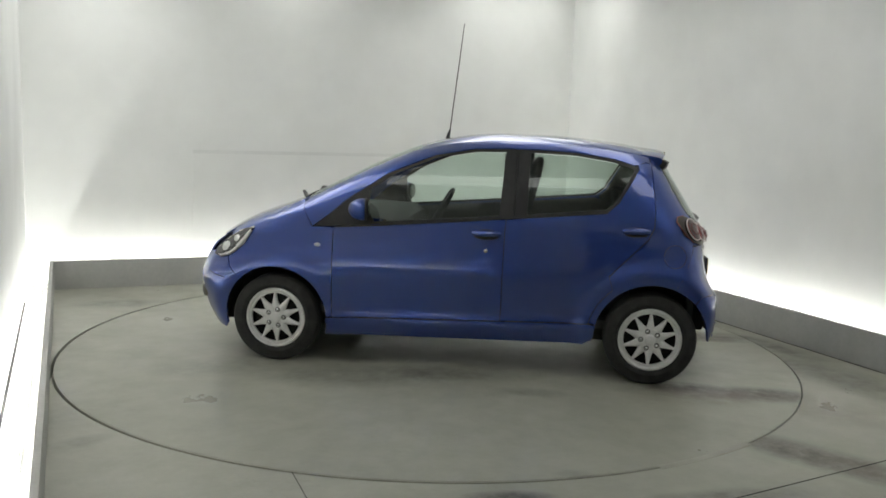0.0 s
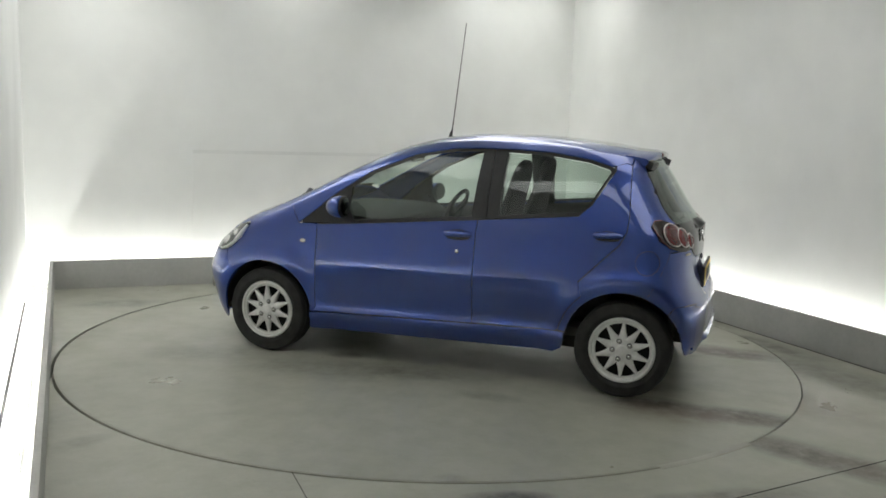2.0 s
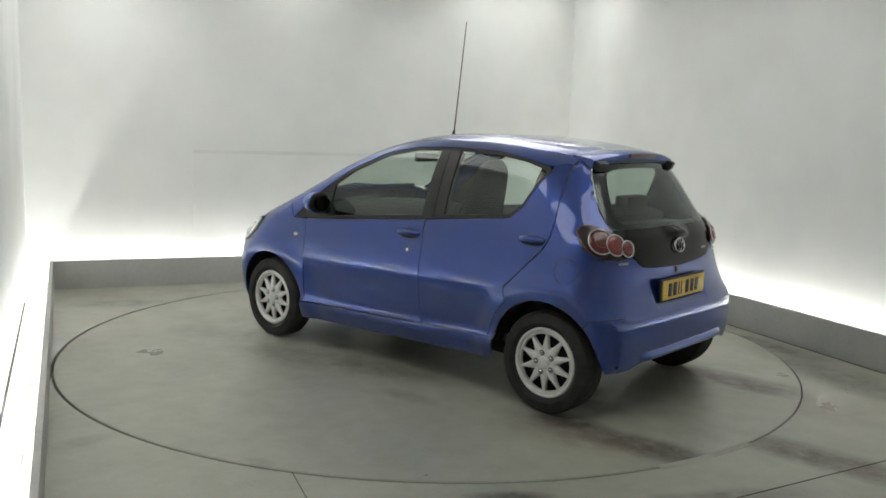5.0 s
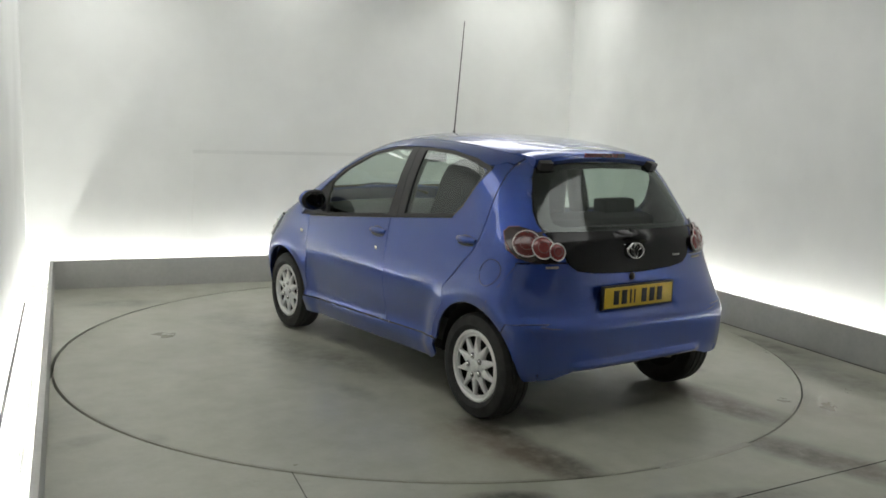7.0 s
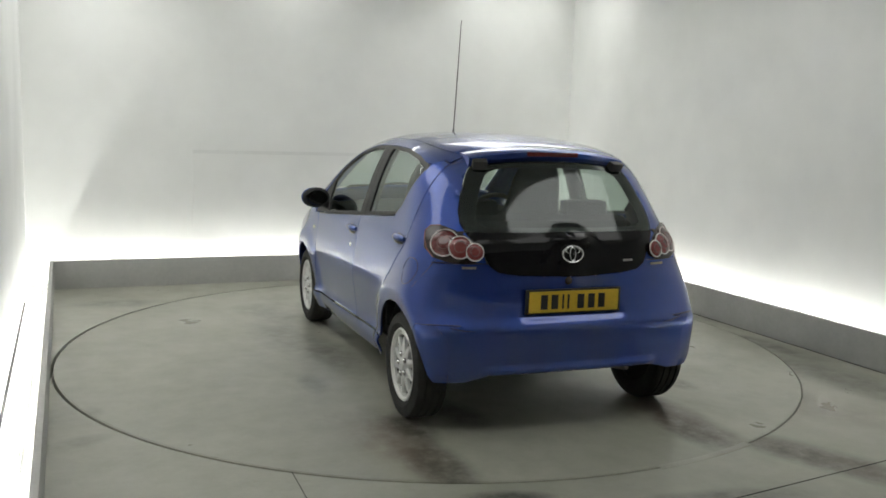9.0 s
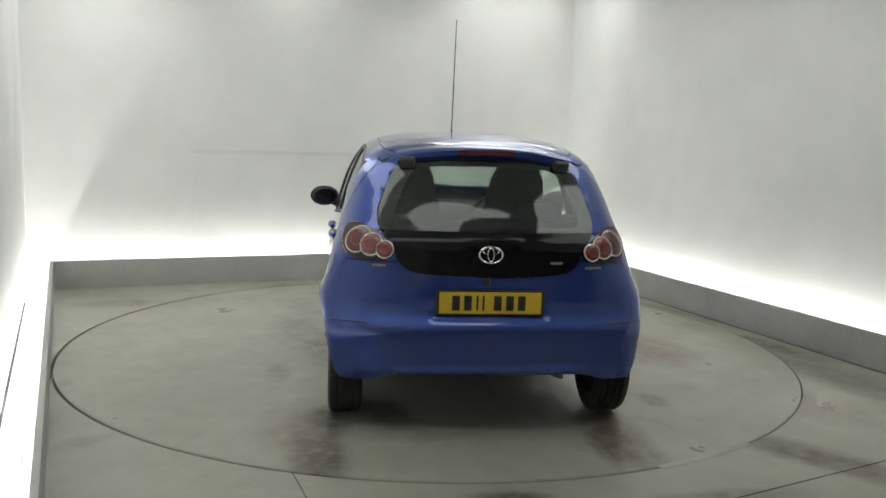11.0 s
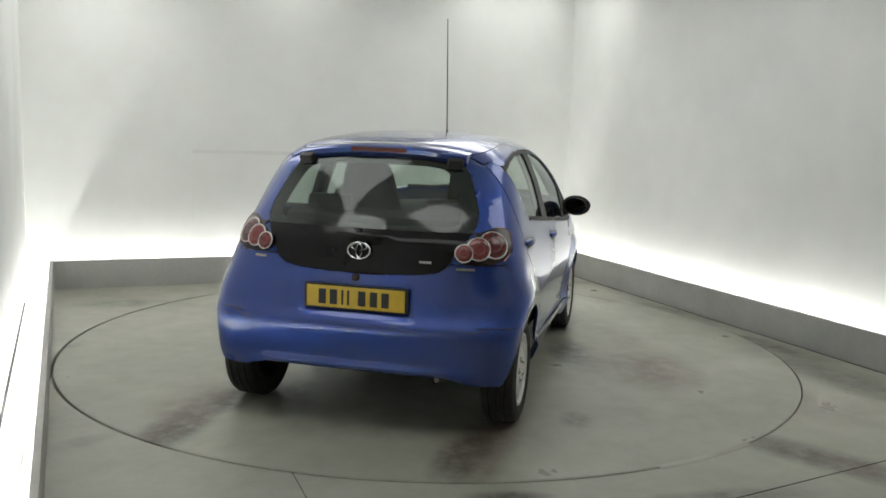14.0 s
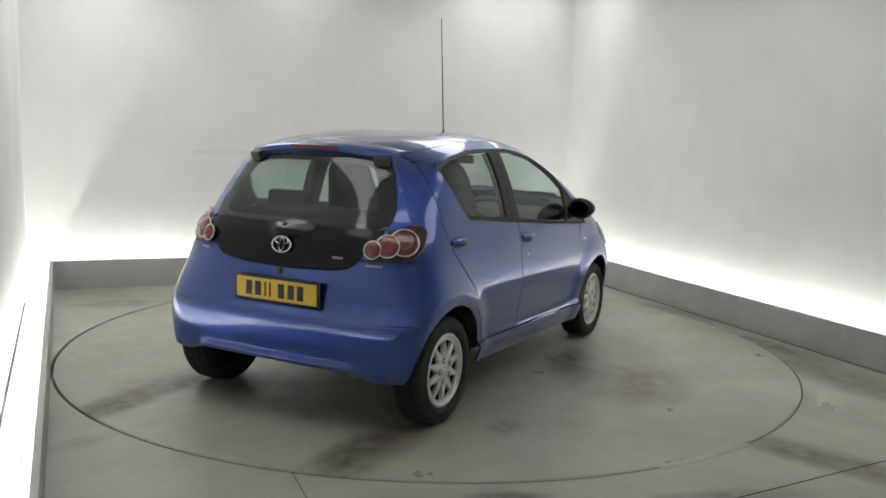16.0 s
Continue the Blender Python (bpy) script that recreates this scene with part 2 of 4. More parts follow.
def build_bay():
    setting("floor", floor_sheet(), FLOOR, "worn grey painted concrete floor round the turntable", "floor")
    wl, wr, wb = LEFT - GAP, RIGHT + GAP, BACK + GAP
    setting("wall_left", box(wl - 0.12, wl, FRONT, wb, 0, HEIGHT), WALL, "smooth white painted side wall", "wall")
    setting("wall_right", box(wr, wr + 0.12, FRONT, wb, 0, HEIGHT), WALL, "smooth white painted side wall", "wall")
    setting("wall_back", box(wl - 0.12, wr + 0.12, wb, wb + 0.12, 0, HEIGHT), WALL, "smooth white painted end wall", "wall")
    # Added unseen behind the camera; dark so that the black tailgate reflects little.
    setting("wall_front", box(wl - 0.12, wr + 0.12, FRONT - 0.12, FRONT, 0, HEIGHT), FRONT_DARK, "plain dark grey wall added unseen to close the bay", "wall")
    setting("ceiling", box(wl - 0.12, wr + 0.12, FRONT - 0.12, wb + 0.12, HEIGHT, HEIGHT + 0.1), WALL, "white painted ceiling", "ceiling")
    kerbs = (("kerb_left", (LEFT - KERB_T, LEFT, FRONT, BACK + KERB_T)), ("kerb_right", (RIGHT, RIGHT + KERB_T, FRONT, BACK + KERB_T)), ("kerb_back", (LEFT, RIGHT, BACK, BACK + KERB_T)), ("kerb_front", (LEFT, RIGHT, FRONT + GAP - KERB_T, FRONT + GAP)))
    for name, (a, b, c, d) in kerbs:
        setting(name, box(a, b, c, d, -0.01, KERB_H, 0.004), KERB, "low grey board that hides the wall lights", "kerb board")
    beds = (("trough_left", (wl, LEFT - KERB_T, FRONT, BACK)), ("trough_right", (RIGHT + KERB_T, wr, FRONT, BACK)), ("trough_back", (wl, wr, BACK + KERB_T, wb)), ("trough_front", (LEFT, RIGHT, FRONT, FRONT + GAP - KERB_T)))
    for name, (a, b, c, d) in beds:
        setting(name, box(a, b, c, d, -0.01, 0.012), TROUGH, "white bottom of the light trough", "trough")


def joint(name, x0, y0, x1, y1, wide):
    """A dark hairline joint let into the floor."""
    long = math.hypot(x1 - x0, y1 - y0)
    ob = new(name, mesh_of(box(0, long, -wide / 2, wide / 2, -0.006, 0.0012), name, LINE))
    ob.matrix_world = pose(x0, y0, 0, 0, 0, math.degrees(math.atan2(y1 - y0, x1 - x0)))
    return tagged(ob, "dark narrow joint in the floor paint", "floor joint", kind="structure")


def build_joints():
    joint("floor_joint_1", 0.95, -2.71, 3.1, -1.53, 0.006)
    joint("floor_joint_2", -0.585, -2.372, -0.40, -2.84, 0.0028)
    # Dark strip that paints the shadow line at the right kerb's foot.
    setting("kerb_foot_shade", box(RIGHT - 0.008, RIGHT, FRONT + GAP, BACK, -0.004, 0.002), LINE, "dark strip painted as the shadow line at the foot of the kerb board", "trim")
    bm = lathe([(TABLE_R - 0.018, 0.0008), (TABLE_R - 0.016, 0.0016), (TABLE_R + 0.024, 0.0016), (TABLE_R + 0.026, 0.0)], 24, pose(0, 0, 0, 90), 49, 64)
    ob = new("floor_patch", mesh_of(bm, "floor_patch", FLOOR))
    tagged(ob, "smooth grey patch bridging the turntable joint", "floor patch", kind="structure")
    panel = box(-1.24, 1.05, BACK + GAP - 0.006, BACK + GAP, 0.02, 1.205, 0.002)
    setting("wall_panel", panel, WALL, "flush white access panel in the end wall", "wall panel")
    setting("panel_joint", box(-1.245, 1.055, BACK + GAP - 0.0075, BACK + GAP, 1.200, 1.232), SEAM, "thin shadow joint over the access panel", "trim")
    setting("trough_joint", box(LEFT - GAP, LEFT - GAP + 0.016, FRONT, BACK - 0.6, 0.012, 0.02), LINE, "dark joint and shade line at the foot of the side wall", "trim")


def tube_light(u0, v0, u1, v1):
    """A fluorescent tube on its slim tray in the trough."""
    along = Vector((u1 - u0, v1 - v0, 0))
    top = new("fluorescent_light")
    top.matrix_world = TO_BAY @ pose(u0, v0, 0.012, 0, 0, math.degrees(math.atan2(along.y, along.x)))
    tagged(top, "lit white fluorescent tube lying in the wall trough", "light", "trough lights")
    n = along.length
    part("tray", box(0, n, -0.02, 0.02, 0, 0.05, 0.004), TROUGH, top)
    part("tube", tube_along([(0.02, 0, 0.068), (n - 0.02, 0, 0.068)], 0.014, 10), TUBE, top, "glowing white tube")


def build_lights():
    at = 0.115
    v = BACK - 1.35
    for k in range(5):
        tube_light(LEFT - at, v - k * 1.4, LEFT - at, v - k * 1.4 + 1.3)
        tube_light(RIGHT + at, v - k * 1.4, RIGHT + at, v - k * 1.4 + 1.3)
    for k in range(4):
        u = LEFT - 0.05 + k * 1.31
        tube_light(u, BACK + at, u + 1.24, BACK + at)
    batten(-2.2, BACK - 0.1, 0.7, 0)
    batten(-0.35, BACK - 0.1, 0.8, 0)
    batten(1.95, BACK - 0.1, 1.2, 0)
    batten(RIGHT - 0.1, 2.15, 0.65, 90)
    # Unseen panels, added to brighten the floor and car.
    ceiling_panel(-1.75, 1.35, 1.05, 2.0, 0, PANEL)
    ceiling_panel(1.1, 1.15, 1.05, 2.0, 0, PANEL)
    ceiling_panel(-1.90, -0.75, 1.05, 2.0, 0, DIM_PANEL)
    ceiling_panel(1.55, -0.90, 1.05, 2.0, 0, DIM_PANEL)
    # Two more, added to give the rear window its pale reflected band.
    ceiling_panel(-1.376, -2.73, 2.4, 0.8, -23, DIM_PANEL)
    ceiling_panel(1.165, -2.885, 1.8, 0.9, 22, DIM_PANEL)
    for k in range(4):
        u = LEFT - 0.05 + k * 1.31
        tube_light(u, FRONT + 0.105, u + 1.24, FRONT + 0.105)


def batten(u, v, long, turn):
    top = new("ceiling_batten")
    top.matrix_world = TO_BAY @ pose(u, v, HEIGHT, 0, 0, turn)
    tagged(top, "white ceiling batten light near the wall", "light", "ceiling battens")
    part("housing", box(-long / 2, long / 2, -0.05, 0.05, -0.03, 0, 0.005), TROUGH, top)
    part("diffuser", box(-long / 2 + 0.02, long / 2 - 0.02, -0.04, 0.04, -0.06, -0.03, 0.008), BATTEN, top)


# An added, unseen light source under the ceiling.
def ceiling_panel(u, v, wide, long, turn, lit):
    top = new("added_ceiling_panel")
    top.matrix_world = TO_BAY @ pose(u, v, HEIGHT, 0, 0, turn)
    tagged(top, "long white unseen ceiling panel added for light and reflections", "light", "ceiling panels")
    w, n = wide / 2, long / 2
    part("frame", box(-w, w, -n, n, -0.03, 0, 0.005), TROUGH, top)
    part("diffuser", box(-w + 0.03, w - 0.03, -n + 0.03, n - 0.03, -0.042, -0.03, 0.003), lit, top)


def build_turntable():
    top = new("turntable")
    tagged(top, "round grey painted turntable plate with tyre marks", "turntable")
    bm = bmesh.new()
    bmesh.ops.create_cone(bm, cap_ends=True, segments=160, radius1=TABLE_R - 0.012, radius2=TABLE_R - 0.012, depth=0.06)
    bmesh.ops.translate(bm, vec=(0, 0, -0.03), verts=bm.verts)
    part("plate", bm, TABLE, top)
    part("edge_band", lathe([(TABLE_R - 0.012, -0.06), (TABLE_R - 0.0115, -0.001), (TABLE_R - 0.002, -0.001), (TABLE_R, -0.004), (TABLE_R, -0.06)], 160, pose(0, 0, 0, 90)), TABLE, top, "thin steel edge band under grey paint")
    return top


build_bay()
build_joints()
build_lights()
turntable = build_turntable()

# ---- the car: x forwards, y to its left, origin on the ground midway between the axles ----
CAR_X, CAR_Y = -0.259, -0.089
TURN = [(0.0, 172.5), (0.5, 169.2), (1.0, 165.95), (1.5, 162.75), (2.0, 159.45), (2.5, 156.1), (3.0, 152.65), (3.5, 149.1), (4.0, 145.5), (5.0, 138.4), (6.0, 131.2), (7.0, 124.1),
        (8.0, 117.25), (9.0, 110.4), (10.0, 103.4), (11.0, 96.3), (12.0, 89.3), (12.5, 85.75), (13.0, 82.3), (14.0, 75.35), (15.0, 68.5), (16.0, 61.6)]
AXLE, HUB_Z = 1.17, 0.279
ARCH_F, ARCH_R = 0.335, 0.342


def smooth(points):
    """A monotone cubic through (at, value) points; works on arrays."""
    px, py = np.array(points, float).T
    h, d = np.diff(px), np.diff(py) / np.diff(px)
    m = np.zeros(len(px))
    m[0], m[-1] = d[0], d[-1]
    for i in range(1, len(px) - 1):
        if d[i - 1] * d[i] > 0:
            w1, w2 = 2 * h[i] + h[i - 1], h[i] + 2 * h[i - 1]
            m[i] = (w1 + w2) / (w1 / d[i - 1] + w2 / d[i])

    def at(x):
        x = np.clip(np.asarray(x, float), px[0], px[-1])
        i = np.clip(np.searchsorted(px, x) - 1, 0, len(px) - 2)
        t = (x - px[i]) / h[i]
        return py[i] * (1 + 2 * t) * (1 - t) ** 2 + h[i] * m[i] * t * (1 - t) ** 2 + py[i + 1] * t * t * (3 - 2 * t) - h[i] * m[i + 1] * t * t * (1 - t)
    return at


crown = smooth([(-1.30, 1.362), (-1.228, 1.392), (-1.10, 1.425), (-0.91, 1.454), (-0.68, 1.475), (-0.45, 1.486), (-0.2, 1.487), (0.0, 1.473), (0.17, 1.444), (0.33, 1.400), (0.57, 1.299), (0.81, 1.177),
                (1.05, 1.055), (1.2, 0.990), (1.4, 0.915), (1.58, 0.825), (1.70, 0.745), (1.80, 0.60), (1.835, 0.45)])
tail = smooth([(0.10, -1.50), (0.20, -1.56), (0.29, -1.596), (0.35, -1.606), (0.43, -1.610), (0.50, -1.610), (0.532, -1.607), (0.548, -1.600), (0.575, -1.583), (0.605, -1.566), (0.66, -1.543), (0.72, -1.529), (0.80, -1.522), (0.9, -1.511),
               (0.95, -1.496), (0.985, -1.471), (1.02, -1.446), (1.10, -1.395), (1.285, -1.28), (1.366, -1.228), (1.42, -1.195)])
nose = smooth([(0.10, 1.66), (0.2, 1.73), (0.33, 1.79), (0.45, 1.82), (0.50, 1.826), (0.53, 1.818), (0.60, 1.79), (0.70, 1.745), (0.8, 1.69), (1.5, 1.4)])
UPPER = [(0.40, 0.779), (0.5, 0.792), (0.60, 0.8060), (0.635, 0.8078), (0.665, 0.8071), (0.74, 0.7985), (0.82, 0.788), (0.9, 0.777), (0.96, 0.765), (1.05, 0.740), (1.2, 0.695), (1.35, 0.632), (1.5, 0.565)]
flank = smooth([(0.10, 0.70), (0.18, 0.745), (0.25, 0.762), (0.335, 0.772)] + UPPER)
sill_flank = smooth([(0.10, 0.70), (0.18, 0.748), (0.25, 0.780), (0.285, 0.793), (0.300, 0.792), (0.315, 0.776), (0.335, 0.773)] + UPPER)

corner_long = smooth([(0.1, 0.16), (0.5, 0.18), (0.65, 0.23), (0.85, 0.33), (1.0, 0.39), (1.5, 0.42)])
nose_long = smooth([(0.1, 0.45), (0.6, 0.50), (0.8, 0.65), (1.5, 0.70)])


def side_y(x, z):
    """Half the body's width at x and z."""
    x, z = np.asarray(x, float), np.asarray(z, float)
    rise = 0.046 * np.clip((0.86 - x) / 1.56, 0, 1) * np.clip((0.52 - z) / 0.12, 0, 1)
    between = np.clip((0.90 - np.abs(x)) / 0.06, 0, 1)
    y = (flank(z) * (1 - between) + sill_flank(z - rise) * between) * (1 - 0.022 * ((x + 0.15) / 1.5) ** 2)
    for wx, r, grow in ((AXLE, ARCH_F, 0.022), (-AXLE, ARCH_R, 0.027)):
        t = np.clip((r + 0.165 - np.hypot(x - wx, z - HUB_Z)) / 0.115, 0, 1)
        y = y + grow * t * t * (3 - 2 * t) * np.clip((0.88 - z) / 0.20, 0, 1)
    y = y + 0.012 * np.exp(-((x + 1.22) / 0.28) ** 2 - ((z - 0.80) / 0.10) ** 2) + 0.020 * np.exp(-((x + 1.36) / 0.22) ** 2 - ((z - 0.70) / 0.085) ** 2)
    s = np.clip((x - tail(z)) / corner_long(z), 0, 1)
    y = y * (1 - (1 - s) ** 3.0) ** (1 / 3.0)
    s = np.clip((nose(z) - x) / nose_long(z), 0, 1)
    y = y * (1 - (1 - s) ** 2.9) ** (1 / 2.9)
    top = crown(x)
    base = top - 0.17
    t = np.clip((z - base) / (top - base), 0, 1)
    return y * np.clip(1 - t ** 3.15, 0, 1) ** (1 / 3.15)


def rear_x(y, z):
    """The tail's x at y and z."""
    lo, hi = tail(z), tail(z) + corner_long(z)
    for _ in range(30):
        mid = (lo + hi) / 2
        less = side_y(mid, z) < np.abs(y)
        lo, hi = np.where(less, mid, lo), np.where(less, hi, mid)
    return (lo + hi) / 2


def nose_x(y, z):
    hi, lo = nose(z), nose(z) - nose_long(z)
    for _ in range(30):
        mid = (lo + hi) / 2
        less = side_y(mid, z) < np.abs(y)
        hi, lo = np.where(less, mid, hi), np.where(less, lo, mid)
    return (lo + hi) / 2


def top_z(x, y):
    """The crown's z at x and y."""
    hi, lo = crown(x), crown(x) - 0.17
    for _ in range(30):
        mid = (lo + hi) / 2
        less = side_y(x, mid) < np.abs(y)
        hi, lo = np.where(less, mid, hi), np.where(less, lo, mid)
    return (lo + hi) / 2


def skin(poly, way, thick=0.012, step=0.035, lift=0.0, mirror=False):
    """A curved panel: a flat outline cut into a grid, laid on the body from the side (x, z), the rear or nose (y, z) or the top (x, y)."""
    bm = bmesh.new()
    flat = {"side": lambda a, b: (a, 0, b), "rear": lambda a, b: (0, a, b), "nose": lambda a, b: (0, a, b), "top": lambda a, b: (a, b, 0)}[way]
    bm.faces.new([bm.verts.new(flat(a, b)) for a, b in poly])
    pa, pb = [p[0] for p in poly], [p[1] for p in poly]
    for k, (lo, hi) in enumerate(((min(pa), max(pa)), (min(pb), max(pb)))):
        no = Vector(flat(1, 0) if k == 0 else flat(0, 1))
        n = max(1, int((hi - lo) / step))
        for i in range(1, n):
            bmesh.ops.bisect_plane(bm, geom=bm.verts[:] + bm.edges[:] + bm.faces[:], dist=step * 0.04, plane_co=no * (lo + (hi - lo) * i / n + 0.00037), plane_no=no)
    bmesh.ops.remove_doubles(bm, verts=bm.verts, dist=step * 0.05)
    bmesh.ops.triangulate(bm, faces=[f for f in bm.faces if len(f.verts) > 4])
    co = np.array([v.co for v in bm.verts])
    if way == "side":
        co[:, 1] = side_y(co[:, 0], co[:, 2])
    elif way == "rear":
        x, ay, z = rear_x(co[:, 1], co[:, 2]), np.abs(co[:, 1]), co[:, 2]
        lip = 0.024 * np.exp(-(np.maximum(np.abs(z - 0.332) - 0.006, 0) / 0.011) ** 2) * np.clip((0.50 - ay) / 0.07, 0, 1)
        bay = np.clip((0.305 - ay) / 0.025, 0, 1) * np.clip((z - 0.572) / 0.04, 0, 1) * np.clip((0.76 - z) / 0.02, 0, 1)
        co[:, 0] = x * (1 - bay) + np.maximum(x, -1.550) * bay - lip - 0.050 * np.exp(-(np.abs(co[:, 1] + 0.02) / 0.10) ** 3 - ((z - 0.972) / 0.027) ** 2)
    elif way == "nose":
        co[:, 0] = nose_x(co[:, 1], co[:, 2])
    else:
        co[:, 2] = top_z(co[:, 0], co[:, 1])
    for v, p in zip(bm.verts, co):
        v.co = p
    bm.normal_update()
    want = {"side": Vector((0, 1, 0)), "rear": Vector((-1, 0, 0)), "nose": Vector((1, 0, 0)), "top": Vector((0, 0, 1))}[way]
    bmesh.ops.recalc_face_normals(bm, faces=bm.faces)
    bm.normal_update()
    if sum(f.calc_area() * f.normal.dot(want) for f in bm.faces) < 0:
        bmesh.ops.reverse_faces(bm, faces=bm.faces)
        bm.normal_update()
    outs = [v.normal.copy() for v in bm.verts]
    for v, n in zip(bm.verts, outs):
        v.co += n * lift
    if thick:
        rim = [e for e in bm.edges if e.is_boundary]
        both = bmesh.ops.duplicate(bm, geom=bm.verts[:] + bm.edges[:] + bm.faces[:])
        twin = both["vert_map"]
        n0 = len(outs)
        bm.verts.ensure_lookup_table()
        for i in range(n0):
            twin[bm.verts[i]].co = bm.verts[i].co - outs[i] * thick
        bmesh.ops.reverse_faces(bm, faces=[g for g in both["geom"] if isinstance(g, bmesh.types.BMFace)])
        for e in rim:
            a, b = e.verts
            bm.faces.new((a, b, twin[b], twin[a]))
            e.smooth = False
    if mirror:
        for v in bm.verts:
            v.co.y = -v.co.y
    return bm


def arc(cx, cz, r, a0, a1, n):
    return [(cx + r * math.cos(radians(a0 + (a1 - a0) * i / n)), cz + r * math.sin(radians(a0 + (a1 - a0) * i / n))) for i in range(n + 1)]


def rail(x):
    """Height of the joint between the side and the top."""
    return float(crown(x)) - 0.05


def rail_line(x0, x1, n=24):
    return [(x0 + (x1 - x0) * i / n, rail(x0 + (x1 - x0) * i / n)) for i in range(n + 1)]


corner_ahead = smooth([(0.10, 0.05), (0.45, 0.045), (0.62, 0.09), (0.8, 0.12), (0.95, 0.13), (1.10, 0.10), (1.335, 0.06)])


def corner_line(z0, z1, n):
    """The joint between the side and the tail, as (x, y, z)."""
    out = []
    for i in range(n + 1):
        z = z0 + (z1 - z0) * i / n
        x = float(tail(z)) + float(corner_ahead(z))
        out.append((x, float(side_y(x, z)), z))
    return out


def body(name, poly, way, material, label="", both=True, **more):
    made = []
    for mirror in ((False, True) if both else (False,)):
        made.append(part(name, skin(poly, way, mirror=mirror, **more), material, car, label, 0))
    return made


car = new("hatchback_car")
tagged(car, "small blue metallic five-door hatchback on the turntable", "car")

DLO_TOP = [(-0.941, 1.098), (-1.035, 1.265), (-1.054, 1.297), (-1.03, 1.318), (-0.91, 1.352), (-0.675, 1.384), (-0.45, 1.393), (-0.25, 1.393), (-0.06, 1.386), (0.186, 1.341), (0.47, 1.222), (0.723, 1.050)]


def build_body():
    # doors
    body("front_door", [(0.80, 0.31), (0.80, 0.878), (0.537, 0.899), (-0.24, 0.971), (-0.2695, 0.9735), (-0.2635, 0.9), (-0.2565, 0.345)], "side", PAINT)
    gap = [(-0.878, 1.034), (-0.946, 1.096), (-1.04, 1.262), (-1.06, 1.297), (-1.055, 1.322), (-1.10, 1.338), (-1.135, 1.325), (-1.146, 1.218), (-1.160, 1.05), (-1.155, 0.96), (-1.12, 0.885), (-1.038, 0.803), (-0.90, 0.66)]
    body("rear_door", [(-0.261, 0.345), (-0.268, 0.9), (-0.274, 0.974)] + gap + arc(-AXLE, HUB_Z, ARCH_R + 0.045, 51, 13.2, 8) + [(-0.775, 0.360)], "side", PAINT)
    # roof rail and front pillar
    upper = rail_line(1.02, -1.13)
    body("side_rail", [(0.935, 0.876), (0.80, 0.983)] + [(x, z + 0.004) for x, z in DLO_TOP[::-1]][:-3] + [(-1.06, 1.325), (-1.10, 1.342), (-1.13, 1.332)] + upper[::-1], "side", PAINT, step=0.022)
    # front wing
    body("front_wing", [(0.805, 0.31), (0.805, 0.878), (0.938, 0.8725)] + rail_line(1.022, 1.5, 10) + [(1.50, 0.70), (1.47, 0.60)] + arc(AXLE, HUB_Z, ARCH_F, 46, 175, 22), "side", PAINT)
    # rear quarter up to the tail corner
    cl = [(x, z) for x, _, z in corner_line(0.566, 1.325, 24)]
    quarter = [(-1.139, 1.330)] + rail_line(-1.139, cl[-1][0], 3) + cl[::-1] + [(-1.4535, 0.5635)]
    quarter += arc(-AXLE, HUB_Z, ARCH_R, 136, 13.2, 26) + arc(-AXLE, HUB_Z, ARCH_R + 0.041, 13.2, 51, 8) + [(-0.905, 0.656), (-1.043, 0.80), (-1.125, 0.882), (-1.16, 0.957), (-1.165, 1.05), (-1.151, 1.218)]
    body("rear_quarter", quarter, "side", PAINT, step=0.02)
    # sill
    body("sill", [(0.836, 0.302), (-0.70, 0.353), (-0.79, 0.356)] + arc(-AXLE, HUB_Z, ARCH_R, 12.5, 0, 4) + [(-0.817, 0.256), (-0.765, 0.226), (0.847, 0.19), (0.836, 0.25)], "side", PAINT)
    # bonnet, windscreen, roof
    edge = lambda x: float(side_y(x, rail(x)))
    xs = [1.03 + (1.60 - 1.03) * i / 10 for i in range(11)]
    body("bonnet", [(x, edge(x) - 0.004) for x in xs] + [(1.68, 0.3), (1.70, 0.0), (1.68, -0.3)] + [(x, -edge(x) + 0.004) for x in xs[::-1]], "top", PAINT, both=False)
    xs = [0.30 + (1.0 - 0.30) * i / 12 for i in range(13)]
    body("windscreen", [(x, edge(x) - 0.045) for x in xs] + [(1.05, 0.35), (1.07, 0.0), (1.05, -0.35)] + [(x, -edge(x) + 0.045) for x in xs[::-1]] + [(0.335, -0.2), (0.345, 0), (0.335, 0.2)], "top", GLASS, both=False, thick=0.0, label="green tinted windscreen")
    body("front_pillar", [(x, edge(x)) for x in xs] + [(x, edge(x) - 0.04) for x in xs[::-1]], "top", PAINT)
    xs = [-1.165 + (0.295 + 1.165) * i / 20 for i in range(21)]
    body("roof", [(x, edge(x) - 0.004) for x in xs] + [(0.33, 0.2), (0.34, 0), (0.33, -0.2)] + [(x, -edge(x) + 0.004) for x in xs[::-1]] + [(-1.18, -0.3), (-1.185, 0), (-1.18, 0.3)], "top", PAINT, both=False)


